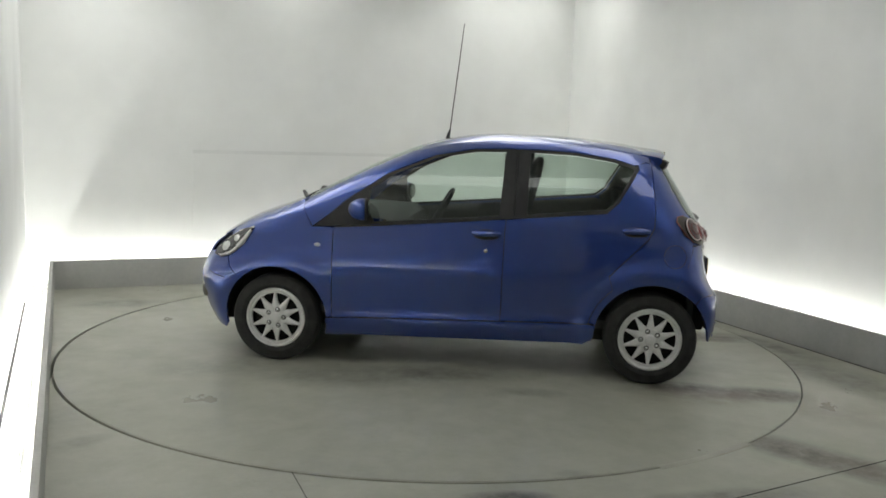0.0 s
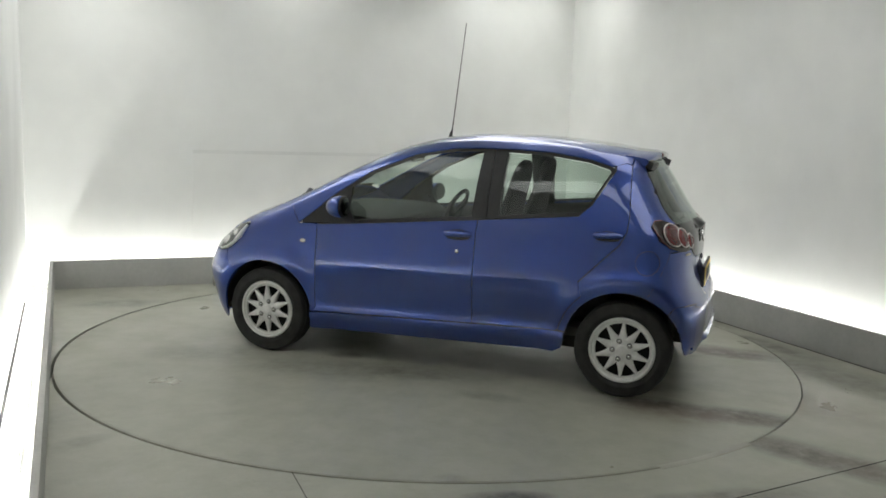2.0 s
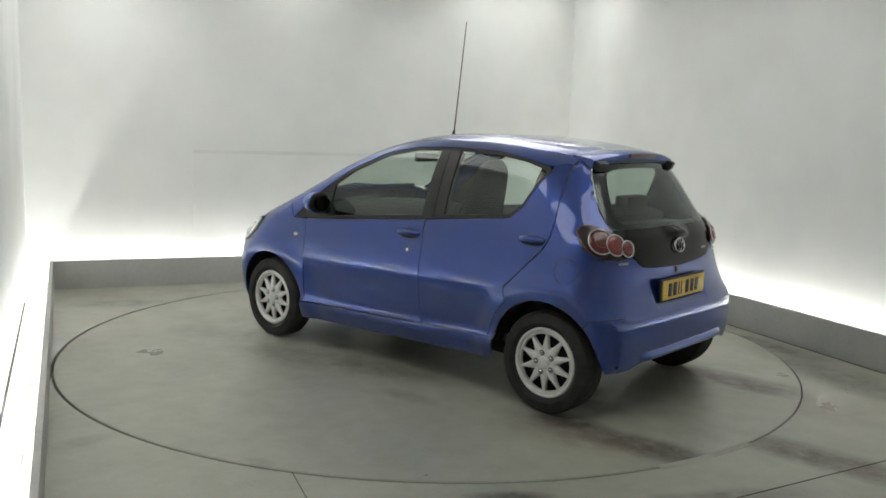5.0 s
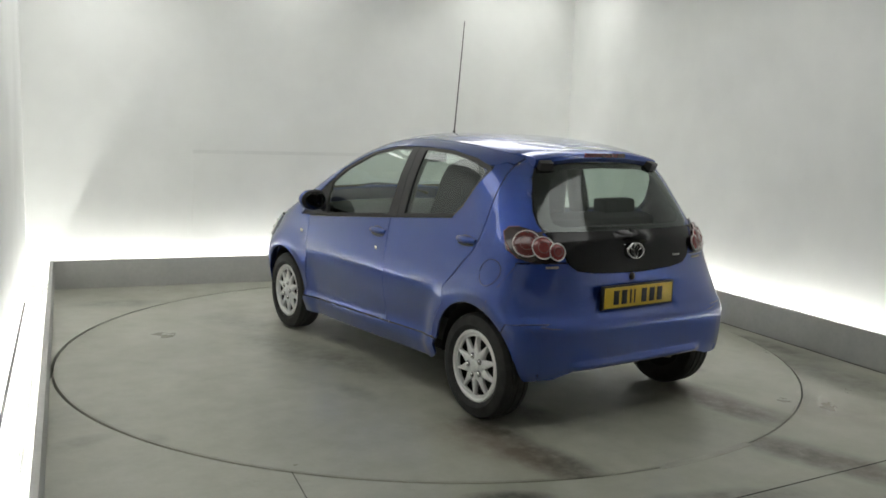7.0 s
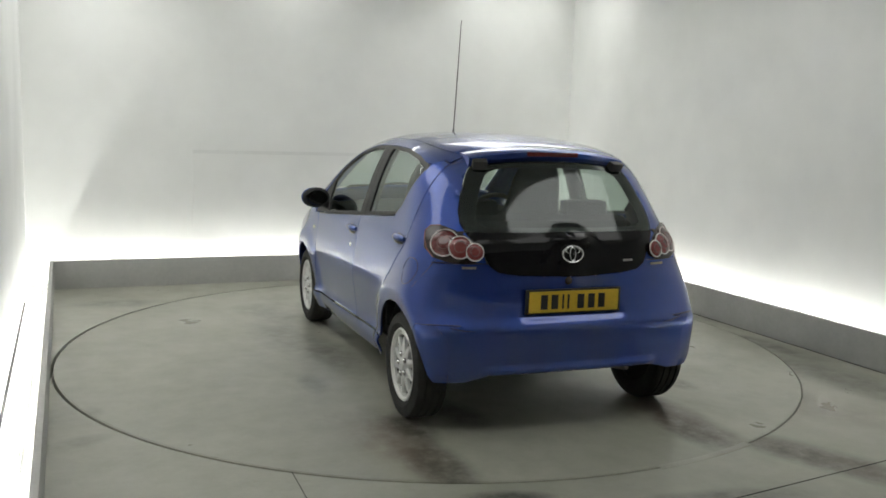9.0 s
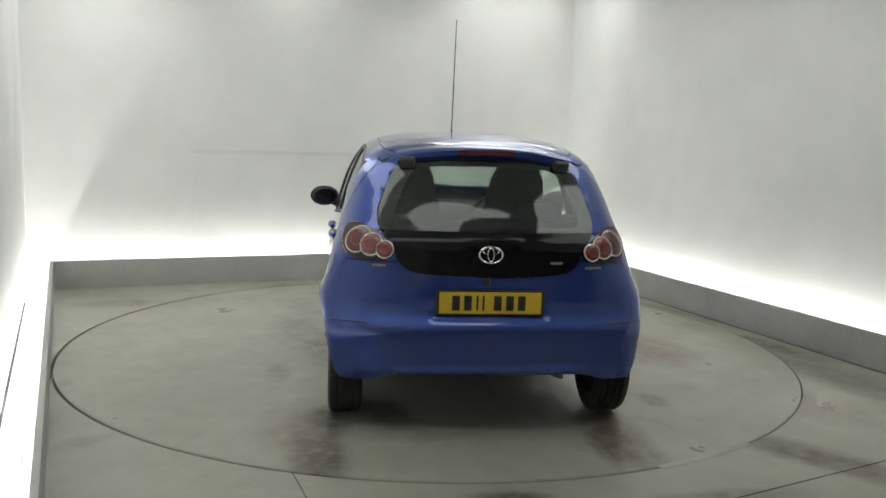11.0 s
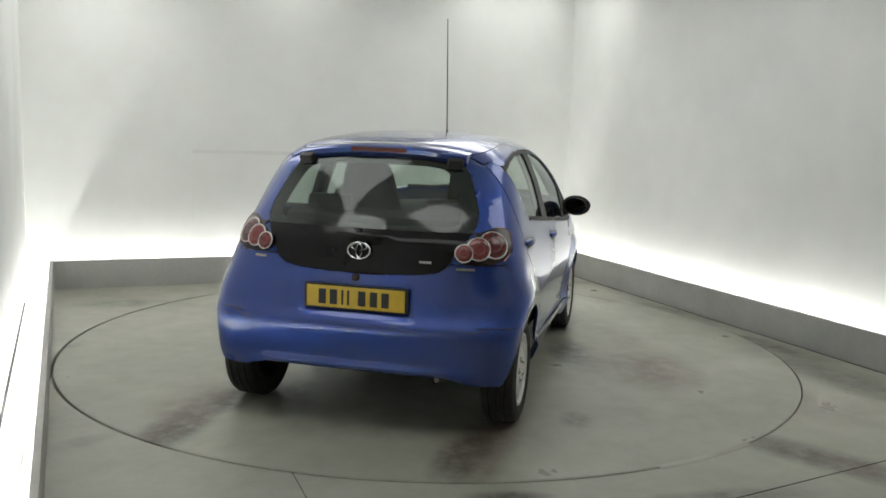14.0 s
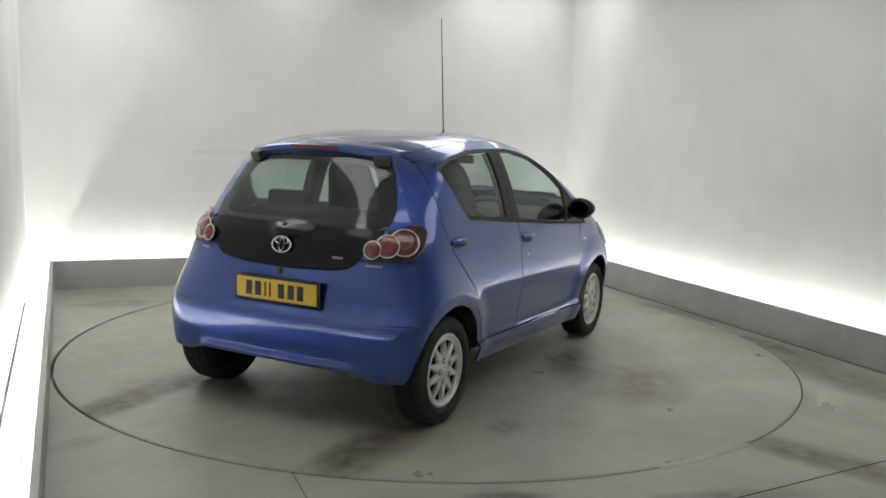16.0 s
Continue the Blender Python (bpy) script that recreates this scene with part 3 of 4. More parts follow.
def ray_ring(poly, centre, angles):
    """Where rays from the centre at these angles leave the outline."""
    out = []
    for a in angles:
        dx, dz = math.cos(a), math.sin(a)
        best = 0.0
        for (x0, z0), (x1, z1) in zip(poly, poly[1:] + poly[:1]):
            ex, ez = x1 - x0, z1 - z0
            det = ex * dz - dx * ez
            if abs(det) < 1e-12:
                continue
            k = (ex * (z0 - centre[1]) - ez * (x0 - centre[0])) / det
            w = (dx * (z0 - centre[1]) - dz * (x0 - centre[0])) / det
            if -1e-6 <= w <= 1 + 1e-6 and k > best:
                best = k
        out.append((centre[0] + dx * best, centre[1] + dz * best))
    return out


def side_ring(outer, inner, centre, lift=0.0, thick=0.02, mirror=False):
    """A frame between two outlines on the car's side."""
    angles = sorted({round(math.atan2(z - centre[1], x - centre[0]), 4) for x, z in outer + inner} | {round(-math.pi + math.tau * i / 72, 4) for i in range(72)})
    a, b = ray_ring(outer, centre, angles), ray_ring(inner, centre, angles)
    bm = bmesh.new()
    rows = []
    for (x0, z0), (x1, z1) in zip(a, b):
        row = []
        for k in range(5):
            x, z = x0 + (x1 - x0) * k / 4, z0 + (z1 - z0) * k / 4
            row.append(bm.verts.new((x, float(side_y(x, z)) + lift, z)))
        row.insert(0, bm.verts.new(row[0].co - Vector((0, thick, 0))))
        row.append(bm.verts.new(row[-1].co - Vector((0, thick, 0))))
        rows.append(row)
    for i in range(len(rows)):
        p, q = rows[i], rows[(i + 1) % len(rows)]
        for k in range(len(p) - 1):
            bm.faces.new((p[k], p[k + 1], q[k + 1], q[k]))
    if mirror:
        for v in bm.verts:
            v.co.y = -v.co.y
    return bm


PANE_F = [(0.55, 0.918), (-0.225, 0.990), (-0.25, 1.374), (-0.06, 1.368), (0.18, 1.324), (0.44, 1.213), (0.585, 1.118), (0.59, 1.0)]
PANE_R = [(-0.395, 1.006), (-0.868, 1.052), (-0.93, 1.104), (-1.03, 1.285), (-1.02, 1.300), (-0.90, 1.336), (-0.67, 1.367), (-0.40, 1.376)]
LOOP_F = [(0.93, 0.874), (0.537, 0.904), (-0.24, 0.976), (-0.318, 0.9835), (-0.318, 1.393), (-0.25, 1.393), (-0.06, 1.386), (0.186, 1.341), (0.47, 1.222), (0.723, 1.050)]
LOOP_R = [(-0.322, 0.984), (-0.878, 1.039), (-0.941, 1.098), (-1.035, 1.265), (-1.054, 1.297), (-1.03, 1.318), (-0.91, 1.352), (-0.675, 1.384), (-0.45, 1.393), (-0.322, 1.393)]
GLASS_HALF = [(0.0, 1.350), (0.30, 1.347), (0.40, 1.338), (0.45, 1.315), (0.48, 1.27), (0.52, 1.18), (0.548, 1.10), (0.552, 1.04), (0.53, 0.985), (0.49, 0.935), (0.462, 0.885), (0.44, 0.84), (0.40, 0.812), (0.30, 0.797), (0.15, 0.789), (0.0, 0.787)]


def whole(half):
    """An outline mirrored about the middle, from a half that starts and ends there."""
    return half + [(-y, z) for y, z in half[-2:0:-1]]


def build_windows():
    for mirror in (False, True):
        part("window_frame", side_ring(LOOP_F, PANE_F, (0.15, 1.14), -0.006, 0.02, mirror), PLASTIC, car, "black front window surround")
        part("window_frame", side_ring(LOOP_R, PANE_R, (-0.65, 1.2), -0.006, 0.02, mirror), PLASTIC, car, "black rear window surround")
        for pane, tint in ((PANE_F, GLASS), (PANE_R, DARK_GLASS)):
            ob = part("side_window", skin(pane, "side", thick=0.0, lift=-0.012, mirror=mirror), tint, car, "tinted side window glass", sharp=0)
            ob.visible_shadow = False
        strip = [(0.80, 0.881), (0.537, 0.902), (-0.24, 0.974), (-0.878, 1.037), (-0.878, 1.029), (-0.24, 0.966), (0.537, 0.894), (0.80, 0.873)]
        part("belt_seal", skin(strip, "side", thick=0.006, lift=0.005, mirror=mirror), PLASTIC, car, sharp=0)


def build_tail():
    upper = [p for p in GLASS_HALF if p[1] >= 1.0]
    lower = [p for p in GLASS_HALF if p[1] <= 1.0]
    cut = (0.537, 1.0)
    pane = part("rear_window", skin(whole(upper + [cut, (0.0, 1.0)]), "rear", thick=0.0, lift=0.004), DARK_GLASS, car, "dark tinted rear window", sharp=0)
    pane.visible_shadow = False
    part("tailgate", skin(whole([(0.0, 1.0), cut] + lower), "rear", thick=0.012, lift=0.004, step=0.016), GLOSS, car, "black glass tailgate", sharp=0)
    outer = whole(upper + [cut, (0.0, 1.0)])
    inner = whole([(0.0, 1.318), (0.26, 1.313), (0.345, 1.302), (0.385, 1.275), (0.415, 1.225), (0.448, 1.15), (0.472, 1.09), (0.476, 1.05), (0.46, 1.025), (0.0, 1.022)])
    angles = [math.tau * i / 96 + 0.001 for i in range(96)]
    bm = bmesh.new()
    rows = []
    for (y0, z0), (y1, z1) in zip(ray_ring(outer, (0.0, 1.17), angles), ray_ring(inner, (0.0, 1.17), angles)):
        row = []
        for k in range(4):
            y, z = y0 + (y1 - y0) * k / 3, z0 + (z1 - z0) * k / 3
            row.append(bm.verts.new((float(rear_x(y, z)) + 0.001, y, z)))
        rows.append(row)
    for i in range(96):
        p, q = rows[i], rows[(i + 1) % 96]
        for k in range(3):
            bm.faces.new((p[k], p[k + 1], q[k + 1], q[k]))
    part("glass_border", bm, GLOSS, car, "black border of the rear window")
    # blue pillar and lamp corner
    cl = [(y, z) for _, y, z in corner_line(0.855, 1.315, 20)]
    inner = [(y + 0.006, z) for y, z in GLASS_HALF if 0.855 < z < 1.315]
    for sgn in (1, -1):
        part("tail_pillar", skin([(y * sgn, z) for y, z in inner + [(0.46, 0.857)] + cl], "rear", step=0.02), PAINT, car, sharp=0)
    # bumper
    cl = [(y, z) for _, y, z in corner_line(0.278, 0.850, 22)]
    edge = [(0.0, 0.312), (0.46, 0.312), (0.54, 0.294), (0.58, 0.281)]
    part("rear_bumper", skin(whole(edge + cl + [(0.452, 0.850), (0.43, 0.830), (0.39, 0.805), (0.30, 0.791), (0.15, 0.783), (0.0, 0.781)]), "rear", step=0.013), PAINT, car, sharp=0)
    side = [(x, z) for x, _, z in corner_line(0.278, 0.5635, 12)]
    for mirror in (False, True):
        part("bumper_corner", skin(side + [(-1.455, 0.5615)] + arc(-AXLE, HUB_Z, ARCH_R, 137, 172, 8) + [(-1.519, 0.280)], "side", mirror=mirror, step=0.02), PAINT, car, sharp=0)
    for sgn in (1, -1):
        line = [(-1.50, 0.5648), (-1.52, 0.565), (-1.54, 0.564), (-1.556, 0.562)]
        pts = [(x, sgn * (float(side_y(x, z)) + 0.0005), z) for x, z in line]
        pts += [(float(rear_x(y, z)) - 0.0005, sgn * y, z) for y, z in ((0.66, 0.552), (0.60, 0.541), (0.54, 0.536))]
        part("bumper_seam", tube_along(pts, [0.004] * 5 + [0.003, 0.001], 6), SHADE, car, "dark crease in the rear bumper")
    # roof spoiler with its brake light
    bm = bmesh.new()
    rows = []
    for i in range(25):
        y = -0.455 + 0.91 * i / 24.0
        k = abs(y) / 0.455
        drop, pull = 0.040 * k ** 2.4, 0.05 * k ** 2.5
        sec = [(-1.10, 1.427), (-1.18, 1.420), (-1.250, 1.408), (-1.262, 1.398), (-1.258, 1.374), (-1.236, 1.352), (-1.16, 1.345)]
        rows.append([bm.verts.new((x + pull, y, z - drop)) for x, z in sec])
    for a, b in zip(rows, rows[1:]):
        for k in range(len(a)):
            bm.faces.new((a[k], a[(k + 1) % len(a)], b[(k + 1) % len(b)], b[k]))
    bm.faces.new(rows[0])
    bm.faces.new(rows[-1])
    spoiler = part("roof_spoiler", bm, PAINT, car)
    part("brake_light", box(-1.266, -1.245, -0.15, 0.15, 1.376, 1.400, 0.005), RED, spoiler, "narrow red high-level brake light")
    for sgn in (1, -1):
        part("hinge_cover", box(-0.045, 0.03, -0.040, 0.040, -0.030, 0.020, 0.014, pose(-1.212, sgn * 0.398, 1.343, 0, -22, sgn * -16)), PLASTIC, spoiler, "black hinge cover")


def on_tail(y, z, lift=0.0):
    """A pose on the tail whose z axis stands off the surface."""
    e = 0.004
    f = lambda a, b: Vector((float(rear_x(a, b)), a, b))
    p = f(y, z)
    n = (f(y, z + e) - f(y, z - e)).cross(f(y + e, z) - f(y - e, z)).normalized()
    if n.x > 0:
        n = -n
    q = n.to_track_quat("Z", "Y").to_matrix().to_4x4()
    return Matrix.Translation(p + n * lift) @ q


def dome(r, height, rings=6, sides=32, m=None, squash=1.0):
    bm = bmesh.new()
    last = None
    for k in range(rings):
        a = math.pi / 2 * k / rings
        ring = [bm.verts.new((r * math.cos(a) * math.cos(i * math.tau / sides), squash * r * math.cos(a) * math.sin(i * math.tau / sides), height * math.sin(a))) for i in range(sides)]
        if last:
            for i in range(sides):
                bm.faces.new((last[i], last[(i + 1) % sides], ring[(i + 1) % sides], ring[i]))
        last = ring
    tip = bm.verts.new((0, 0, height))
    for i in range(sides):
        bm.faces.new((last[i], last[(i + 1) % sides], tip))
    if m is not None:
        bmesh.ops.transform(bm, matrix=m, verts=bm.verts)
    return bm


def hoop(r, thick, m=None, squash=1.0, sides=36, tube=8):
    bm = bmesh.new()
    rings = []
    for i in range(sides):
        a = i * math.tau / sides
        c = Vector((math.cos(a), math.sin(a), 0))
        rings.append([])
        for k in range(tube):
            b = k * math.tau / tube
            p = c * (r + thick * math.cos(b)) + Vector((0, 0, thick * math.sin(b)))
            rings[-1].append(bm.verts.new((p.x, p.y * squash, p.z)))
    for i in range(sides):
        a, b = rings[i], rings[(i + 1) % sides]
        for k in range(tube):
            bm.faces.new((a[k], b[k], b[(k + 1) % tube], a[(k + 1) % tube]))
    if m is not None:
        bmesh.ops.transform(bm, matrix=m, verts=bm.verts)
    return bm


def build_lamps():
    lamp = [(0.474, 0.905), (0.492, 0.935), (0.53, 0.968), (0.585, 1.003), (0.64, 1.024), (0.68, 1.02), (0.705, 0.995), (0.718, 0.955), (0.718, 0.91), (0.70, 0.875), (0.65, 0.857), (0.58, 0.850), (0.52, 0.856), (0.485, 0.872), (0.473, 0.888)]
    for sgn in (1, -1):
        holder = part("tail_lamp", skin([(y * sgn, z) for y, z in lamp], "rear", thick=0.02, lift=0.010, step=0.025), SMOKE, car, "smoked tail lamp with three red rings", sharp=0)
        for y, z, r, up in ((0.645, 0.946, 0.069, 0.009), (0.580, 0.926, 0.056, 0.016), (0.516, 0.906, 0.042, 0.022)):
            m = on_tail(sgn * y, z, up)
            part("lens", dome(r, 0.012, m=m), RED if r > 0.06 else PINK, holder, "red domed lamp lens")
            part("ring", hoop(r + 0.001, 0.0040, m), CHROME_WHITE, holder, "pale silver ring")
            part("bulb_ring", hoop(r * 0.52, 0.0022, m @ Matrix.Translation((0, 0, 0.0105))), CHROME_PINK, holder, "pinkish inner ring")
        rim = [(0.64, 1.024), (0.68, 1.02), (0.705, 0.995), (0.718, 0.955), (0.718, 0.91), (0.70, 0.875), (0.65, 0.857), (0.58, 0.850), (0.52, 0.856)]
        part("lamp_edge", tube_along([on_tail(sgn * y, z, 0.010).translation for y, z in rim[:6]], 0.0026, 6), CHROME_PINK, holder, "pale clear edge of the lamp")
        wedge = [(-1.315, 0.948), (-1.335, 0.972), (-1.365, 0.992), (-1.40, 1.003), (-1.412, 0.97), (-1.412, 0.93), (-1.40, 0.893), (-1.365, 0.896), (-1.335, 0.915)]
        part("lamp_side", skin(wedge, "side", thick=0.02, lift=0.007, mirror=sgn < 0, step=0.025), SMOKE, holder, "dark wrap-round lamp side", sharp=0)
    # plate
    plate = part("number_plate", box(-1.568, -1.552, -0.27, 0.27, 0.603, 0.728, 0.004), PLASTIC, car, "yellow rear number plate in a black holder")
    part("plate_face", box(-1.573, -1.568, -0.254, 0.254, 0.612, 0.719, 0.001), YELLOW, plate, "yellow reflective plate")
    for k, y in enumerate((0.172, 0.113, 0.066, 0.036, -0.035, -0.096, -0.155)):
        w = 0.019 if k < 2 or k > 3 else 0.005
        part("bar", box(-1.5755, -1.573, y - w, y + w, 0.628, 0.702, 0.0005), PLASTIC, plate)
    # badge, button, small badges, grip and wiper
    m = on_tail(0.0, 0.895, 0.016)
    badge = part("badge", hoop(0.058, 0.0055, m, 0.70), CHROME, car, "oval chrome badge")
    part("badge_bar", hoop(0.040, 0.0045, on_tail(0.0, 0.911, 0.016), 0.38), CHROME, badge)
    part("badge_bar", hoop(0.034, 0.0045, on_tail(0.0, 0.895, 0.016) @ pose(0, 0, 0, 0, 0, 90), 0.45), CHROME, badge)
    part("tailgate_button", dome(0.02, 0.008, m=on_tail(0.015, 0.762, 0.002)), PLASTIC, car, "round black tailgate button")
    for y, z, w in ((0.545, 0.832, 0.035), (-0.53, 0.832, 0.045), (-0.335, 0.858, 0.03)):
        part("small_badge", box(-w, w, -0.006, 0.006, 0, 0.003, 0.001, on_tail(y, z, 0.006)), NUT, car, "small silver badge")
    # nose
    nose_half = [(0.0, 0.175), (0.45, 0.175), (0.56, 0.205), (0.60, 0.33), (0.61, 0.45), (0.60, 0.56), (0.56, 0.66), (0.40, 0.70), (0.2, 0.715), (0.0, 0.72)]
    part("front_bumper", skin(whole(nose_half), "nose", step=0.03), PAINT, car, sharp=0)
    for mirror in (False, True):
        side = [(1.475, 0.60), (1.505, 0.70)]
        side += [(float(nose_x(y, z)), z) for y, z in ((0.56, 0.66), (0.60, 0.56), (0.61, 0.45), (0.60, 0.33), (0.56, 0.205))]
        part("bumper_corner", skin(side + [(1.525, 0.180)] + arc(AXLE, HUB_Z, ARCH_F, -10, 46, 12), "side", mirror=mirror, step=0.025), PAINT, car, sharp=0)
        lamp = [(1.33, 0.845), (1.42, 0.815), (1.50, 0.765), (1.575, 0.70), (1.60, 0.655), (1.54, 0.645), (1.48, 0.665), (1.42, 0.715), (1.375, 0.775)]
        hl = part("headlamp", skin(lamp, "side", thick=0.03, lift=0.012, mirror=mirror, step=0.025), SMOKE_GREY, car, "clear headlamp with a dark inside and chrome bowls", sharp=0)
        way = -1 if mirror else 1
        for x, z, r in ((1.515, 0.712, 0.036), (1.44, 0.768, 0.026)):
            part("reflector", dome(r, 0.02, m=pose(x, way * (float(side_y(x, z)) + 0.006), z, -65 * way, 0, -30 * way)), CLEAR, hl, "bright headlamp bowl")
        back = [(1.345, 0.828), (1.372, 0.788), (1.40, 0.748), (1.43, 0.718)]
        part("reflector", tube_along([(x, way * (float(side_y(x, z)) + 0.008), z) for x, z in back], [0.008, 0.014, 0.017, 0.014]), SILVER, hl, "bright upright reflector")
        foot = [(1.43, 0.712), (1.48, 0.676), (1.54, 0.656), (1.595, 0.662)]
        part("reflector", tube_along([(x, way * (float(side_y(x, z)) + 0.008), z) for x, z in foot], [0.012, 0.011, 0.009, 0.006]), SILVER, hl, "bright lower reflector")
        seam = [(1.455, 0.515), (1.52, 0.520), (1.58, 0.530), (1.64, 0.545)]
        part("bumper_seam", tube_along([(x, way * (float(side_y(x, z)) - 0.001), z) for x, z in seam], 0.0035, 6), SHADE, car, "dark seam of the front bumper")
        x, z = 1.705, 0.40
        part("fog_recess", dome(0.055, 0.006, m=pose(x, way * (float(side_y(x, z)) - 0.001), z, -90 * way, 0, -48 * way), squash=0.8), PLASTIC, car, "dark fog lamp recess")
        edge_line = [(1.33, 0.847), (1.42, 0.817), (1.50, 0.767), (1.575, 0.702)]
        part("lamp_rim", tube_along([(x, (-1 if mirror else 1) * (float(side_y(x, z)) + 0.012), z) for x, z in edge_line], 0.006, 6), SILVER, hl)
        part("repeater", dome(0.022, 0.014, m=pose(0.90, (-1 if mirror else 1) * (float(side_y(0.90, 0.762)) - 0.002), 0.762, 90 if mirror else -90), squash=0.6), CLEAR, car, "small clear side repeater")
    part("cowl", skin([(1.045, 0.0), (1.03, 0.3), (0.995, 0.50), (1.05, 0.53), (1.085, 0.3), (1.095, 0.0), (1.085, -0.3), (1.05, -0.53), (0.995, -0.50), (1.03, -0.3)], "top", thick=0.01, lift=0.004), PLASTIC, car, "black cowl below the windscreen", sharp=0)
    part("wiper", tube_along([(1.13, -0.42, 0.99), (1.10, -0.25, 1.045), (1.05, 0.10, 1.075), (1.01, 0.32, 1.06)], [0.016, 0.012, 0.009, 0.006]), PLASTIC, car, "black windscreen wiper")
    part("wiper", tube_along([(1.17, 0.10, 1.015), (1.13, 0.28, 1.052), (1.05, 0.50, 1.02)], [0.016, 0.012, 0.006]), PLASTIC, car, "black windscreen wiper")
    # aerial
    foot = part("aerial", tube_along([(0.195, 0, 1.435), (0.187, 0, 1.475), (0.180, 0, 1.50)], [0.016, 0.010, 0.006], 10), PLASTIC, car, "thin black roof aerial")
    part("aerial_rod", tube_along([(0.181, 0, 1.495), (0.14, 0, 1.88), (0.105, 0, 2.215)], [0.0042, 0.0036, 0.0026], 6), PLASTIC, foot)


def build_fittings():
    for sgn in (1, -1):
        # mirror
        bm = bmesh.new()
        bmesh.ops.create_uvsphere(bm, u_segments=24, v_segments=14, radius=1.0)
        for v in bm.verts:
            x, y, z = v.co
            v.co = (x * (0.095 if x > 0 else 0.03), y * 0.098, z * 0.068 * (1 + 0.10 * y))
        bmesh.ops.transform(bm, matrix=pose(0.595, sgn * 0.852, 1.003, 0, 0, sgn * 8), verts=bm.verts)
        mir = part("door_mirror", bm, PAINT, car, "blue door mirror with a black back")
        bm = dome(0.097, 0.016, m=pose(0.582, sgn * 0.850, 1.003, 0, -90, sgn * 8) @ pose(0, 0, 0, 0, 0, 90) @ Matrix.Diagonal((1.04, 0.72, 1, 1)))
        part("mirror_frame", bm, PLASTIC, mir)
        bm = dome(0.080, 0.004, m=pose(0.563, sgn * 0.848, 1.003, 0, -90, sgn * 8) @ pose(0, 0, 0, 0, 0, 90) @ Matrix.Diagonal((1.0, 0.70, 1, 1)))
        part("mirror_glass", bm, MIRROR, mir, "dark mirror glass")
        part("mirror_arm", tube_along([(0.63, sgn * 0.70, 0.945), (0.62, sgn * 0.76, 0.95), (0.605, sgn * 0.82, 0.975)], [0.035, 0.03, 0.022], 10), PLASTIC, mir)
        # handles: a bowed grip; the dished recess's shade is a dark dome and tube
        for x, z, long in ((-0.155, 0.872, 0.085), (-1.052, 0.925, 0.080)):
            y = float(side_y(x, z))
            part("handle_recess_shade", dome(long * 0.92, 0.004, m=pose(x, sgn * (y + 0.001), z - 0.006, -90 * sgn), squash=0.54), SHADE, car, "dark dome painted as the shade in a door handle recess")
            pts = [(x + long * k, sgn * (float(side_y(x + long * k, z)) + 0.001 + 0.013 * (1 - k * k)), z + 0.010 - 0.002 * k * k) for k in (-1, -0.8, -0.4, 0, 0.4, 0.8, 1)]
            part("door_handle", tube_along(pts, [0.011, 0.016, 0.019, 0.020, 0.019, 0.016, 0.011], 10), PAINT, car)
            slot = [(x + long * k, sgn * (float(side_y(x + long * k, z - 0.014)) + 0.004), z - 0.014 - 0.004 * (1 - k * k)) for k in (-0.8, -0.4, 0, 0.4, 0.8)]
            part("handle_under_shade", tube_along(slot, [0.003, 0.006, 0.007, 0.006, 0.003], 8), PLASTIC, car, "dark tube painted as the shade under a door handle")
        y = float(side_y(-0.155, 0.775))
        part("lock", dome(0.012, 0.006, m=pose(-0.155, sgn * y, 0.775, -90 * sgn)), CHROME, car, "round silver door lock")
    for sgn in (1, -1):
        line = [(-1.405, 0.888), (-1.392, 0.82), (-1.365, 0.74), (-1.33, 0.66), (-1.302, 0.612)]
        part("wing_seam", tube_along([(x, sgn * (float(side_y(x, z)) - 0.0005), z) for x, z in line], 0.0022, 6), SHADE, car, "fine seam between the rear wing and bumper")
    # fuel flap outline on the left rear wing
    ring = [(x, z) for x, z in arc(-1.285, 0.795, 0.066, 0, 345, 23)]
    part("fuel_flap", side_loop(ring, 0.0022), SHADE, car, "round fuel filler flap")
    # underbody and wheel wells
    part("underbody", box(-1.15, 1.60, -0.60, 0.60, 0.215, 0.30, 0.03), UNDER, car, "dark underbody")
    part("rear_valance", box(-1.52, -1.38, -0.55, 0.55, 0.305, 0.55, 0.03), UNDER, car)
    part("exhaust", tube_along([(-0.9, -0.36, 0.22), (-1.35, -0.40, 0.24), (-1.47, -0.40, 0.265)], 0.014), NUT, car, "steel exhaust tailpipe")
    for wx, r in ((AXLE, ARCH_F), (-AXLE, ARCH_R)):
        for sgn in (1, -1):
            well = lathe([(0.02, 0.50 * sgn), (r + 0.01, 0.50 * sgn), (r + 0.012, 0.70 * sgn), (r + 0.004, 0.745 * sgn)], 36, pose(wx, 0, HUB_Z), 0, 172 if wx < 0 else 180)
            part("wheel_well", well, UNDER, car, "black wheel well liner")


def side_loop(points, r):
    pts = [(x, float(side_y(x, z)) + 0.0005, z) for x, z in points]
    return tube_along(pts, r, 6)


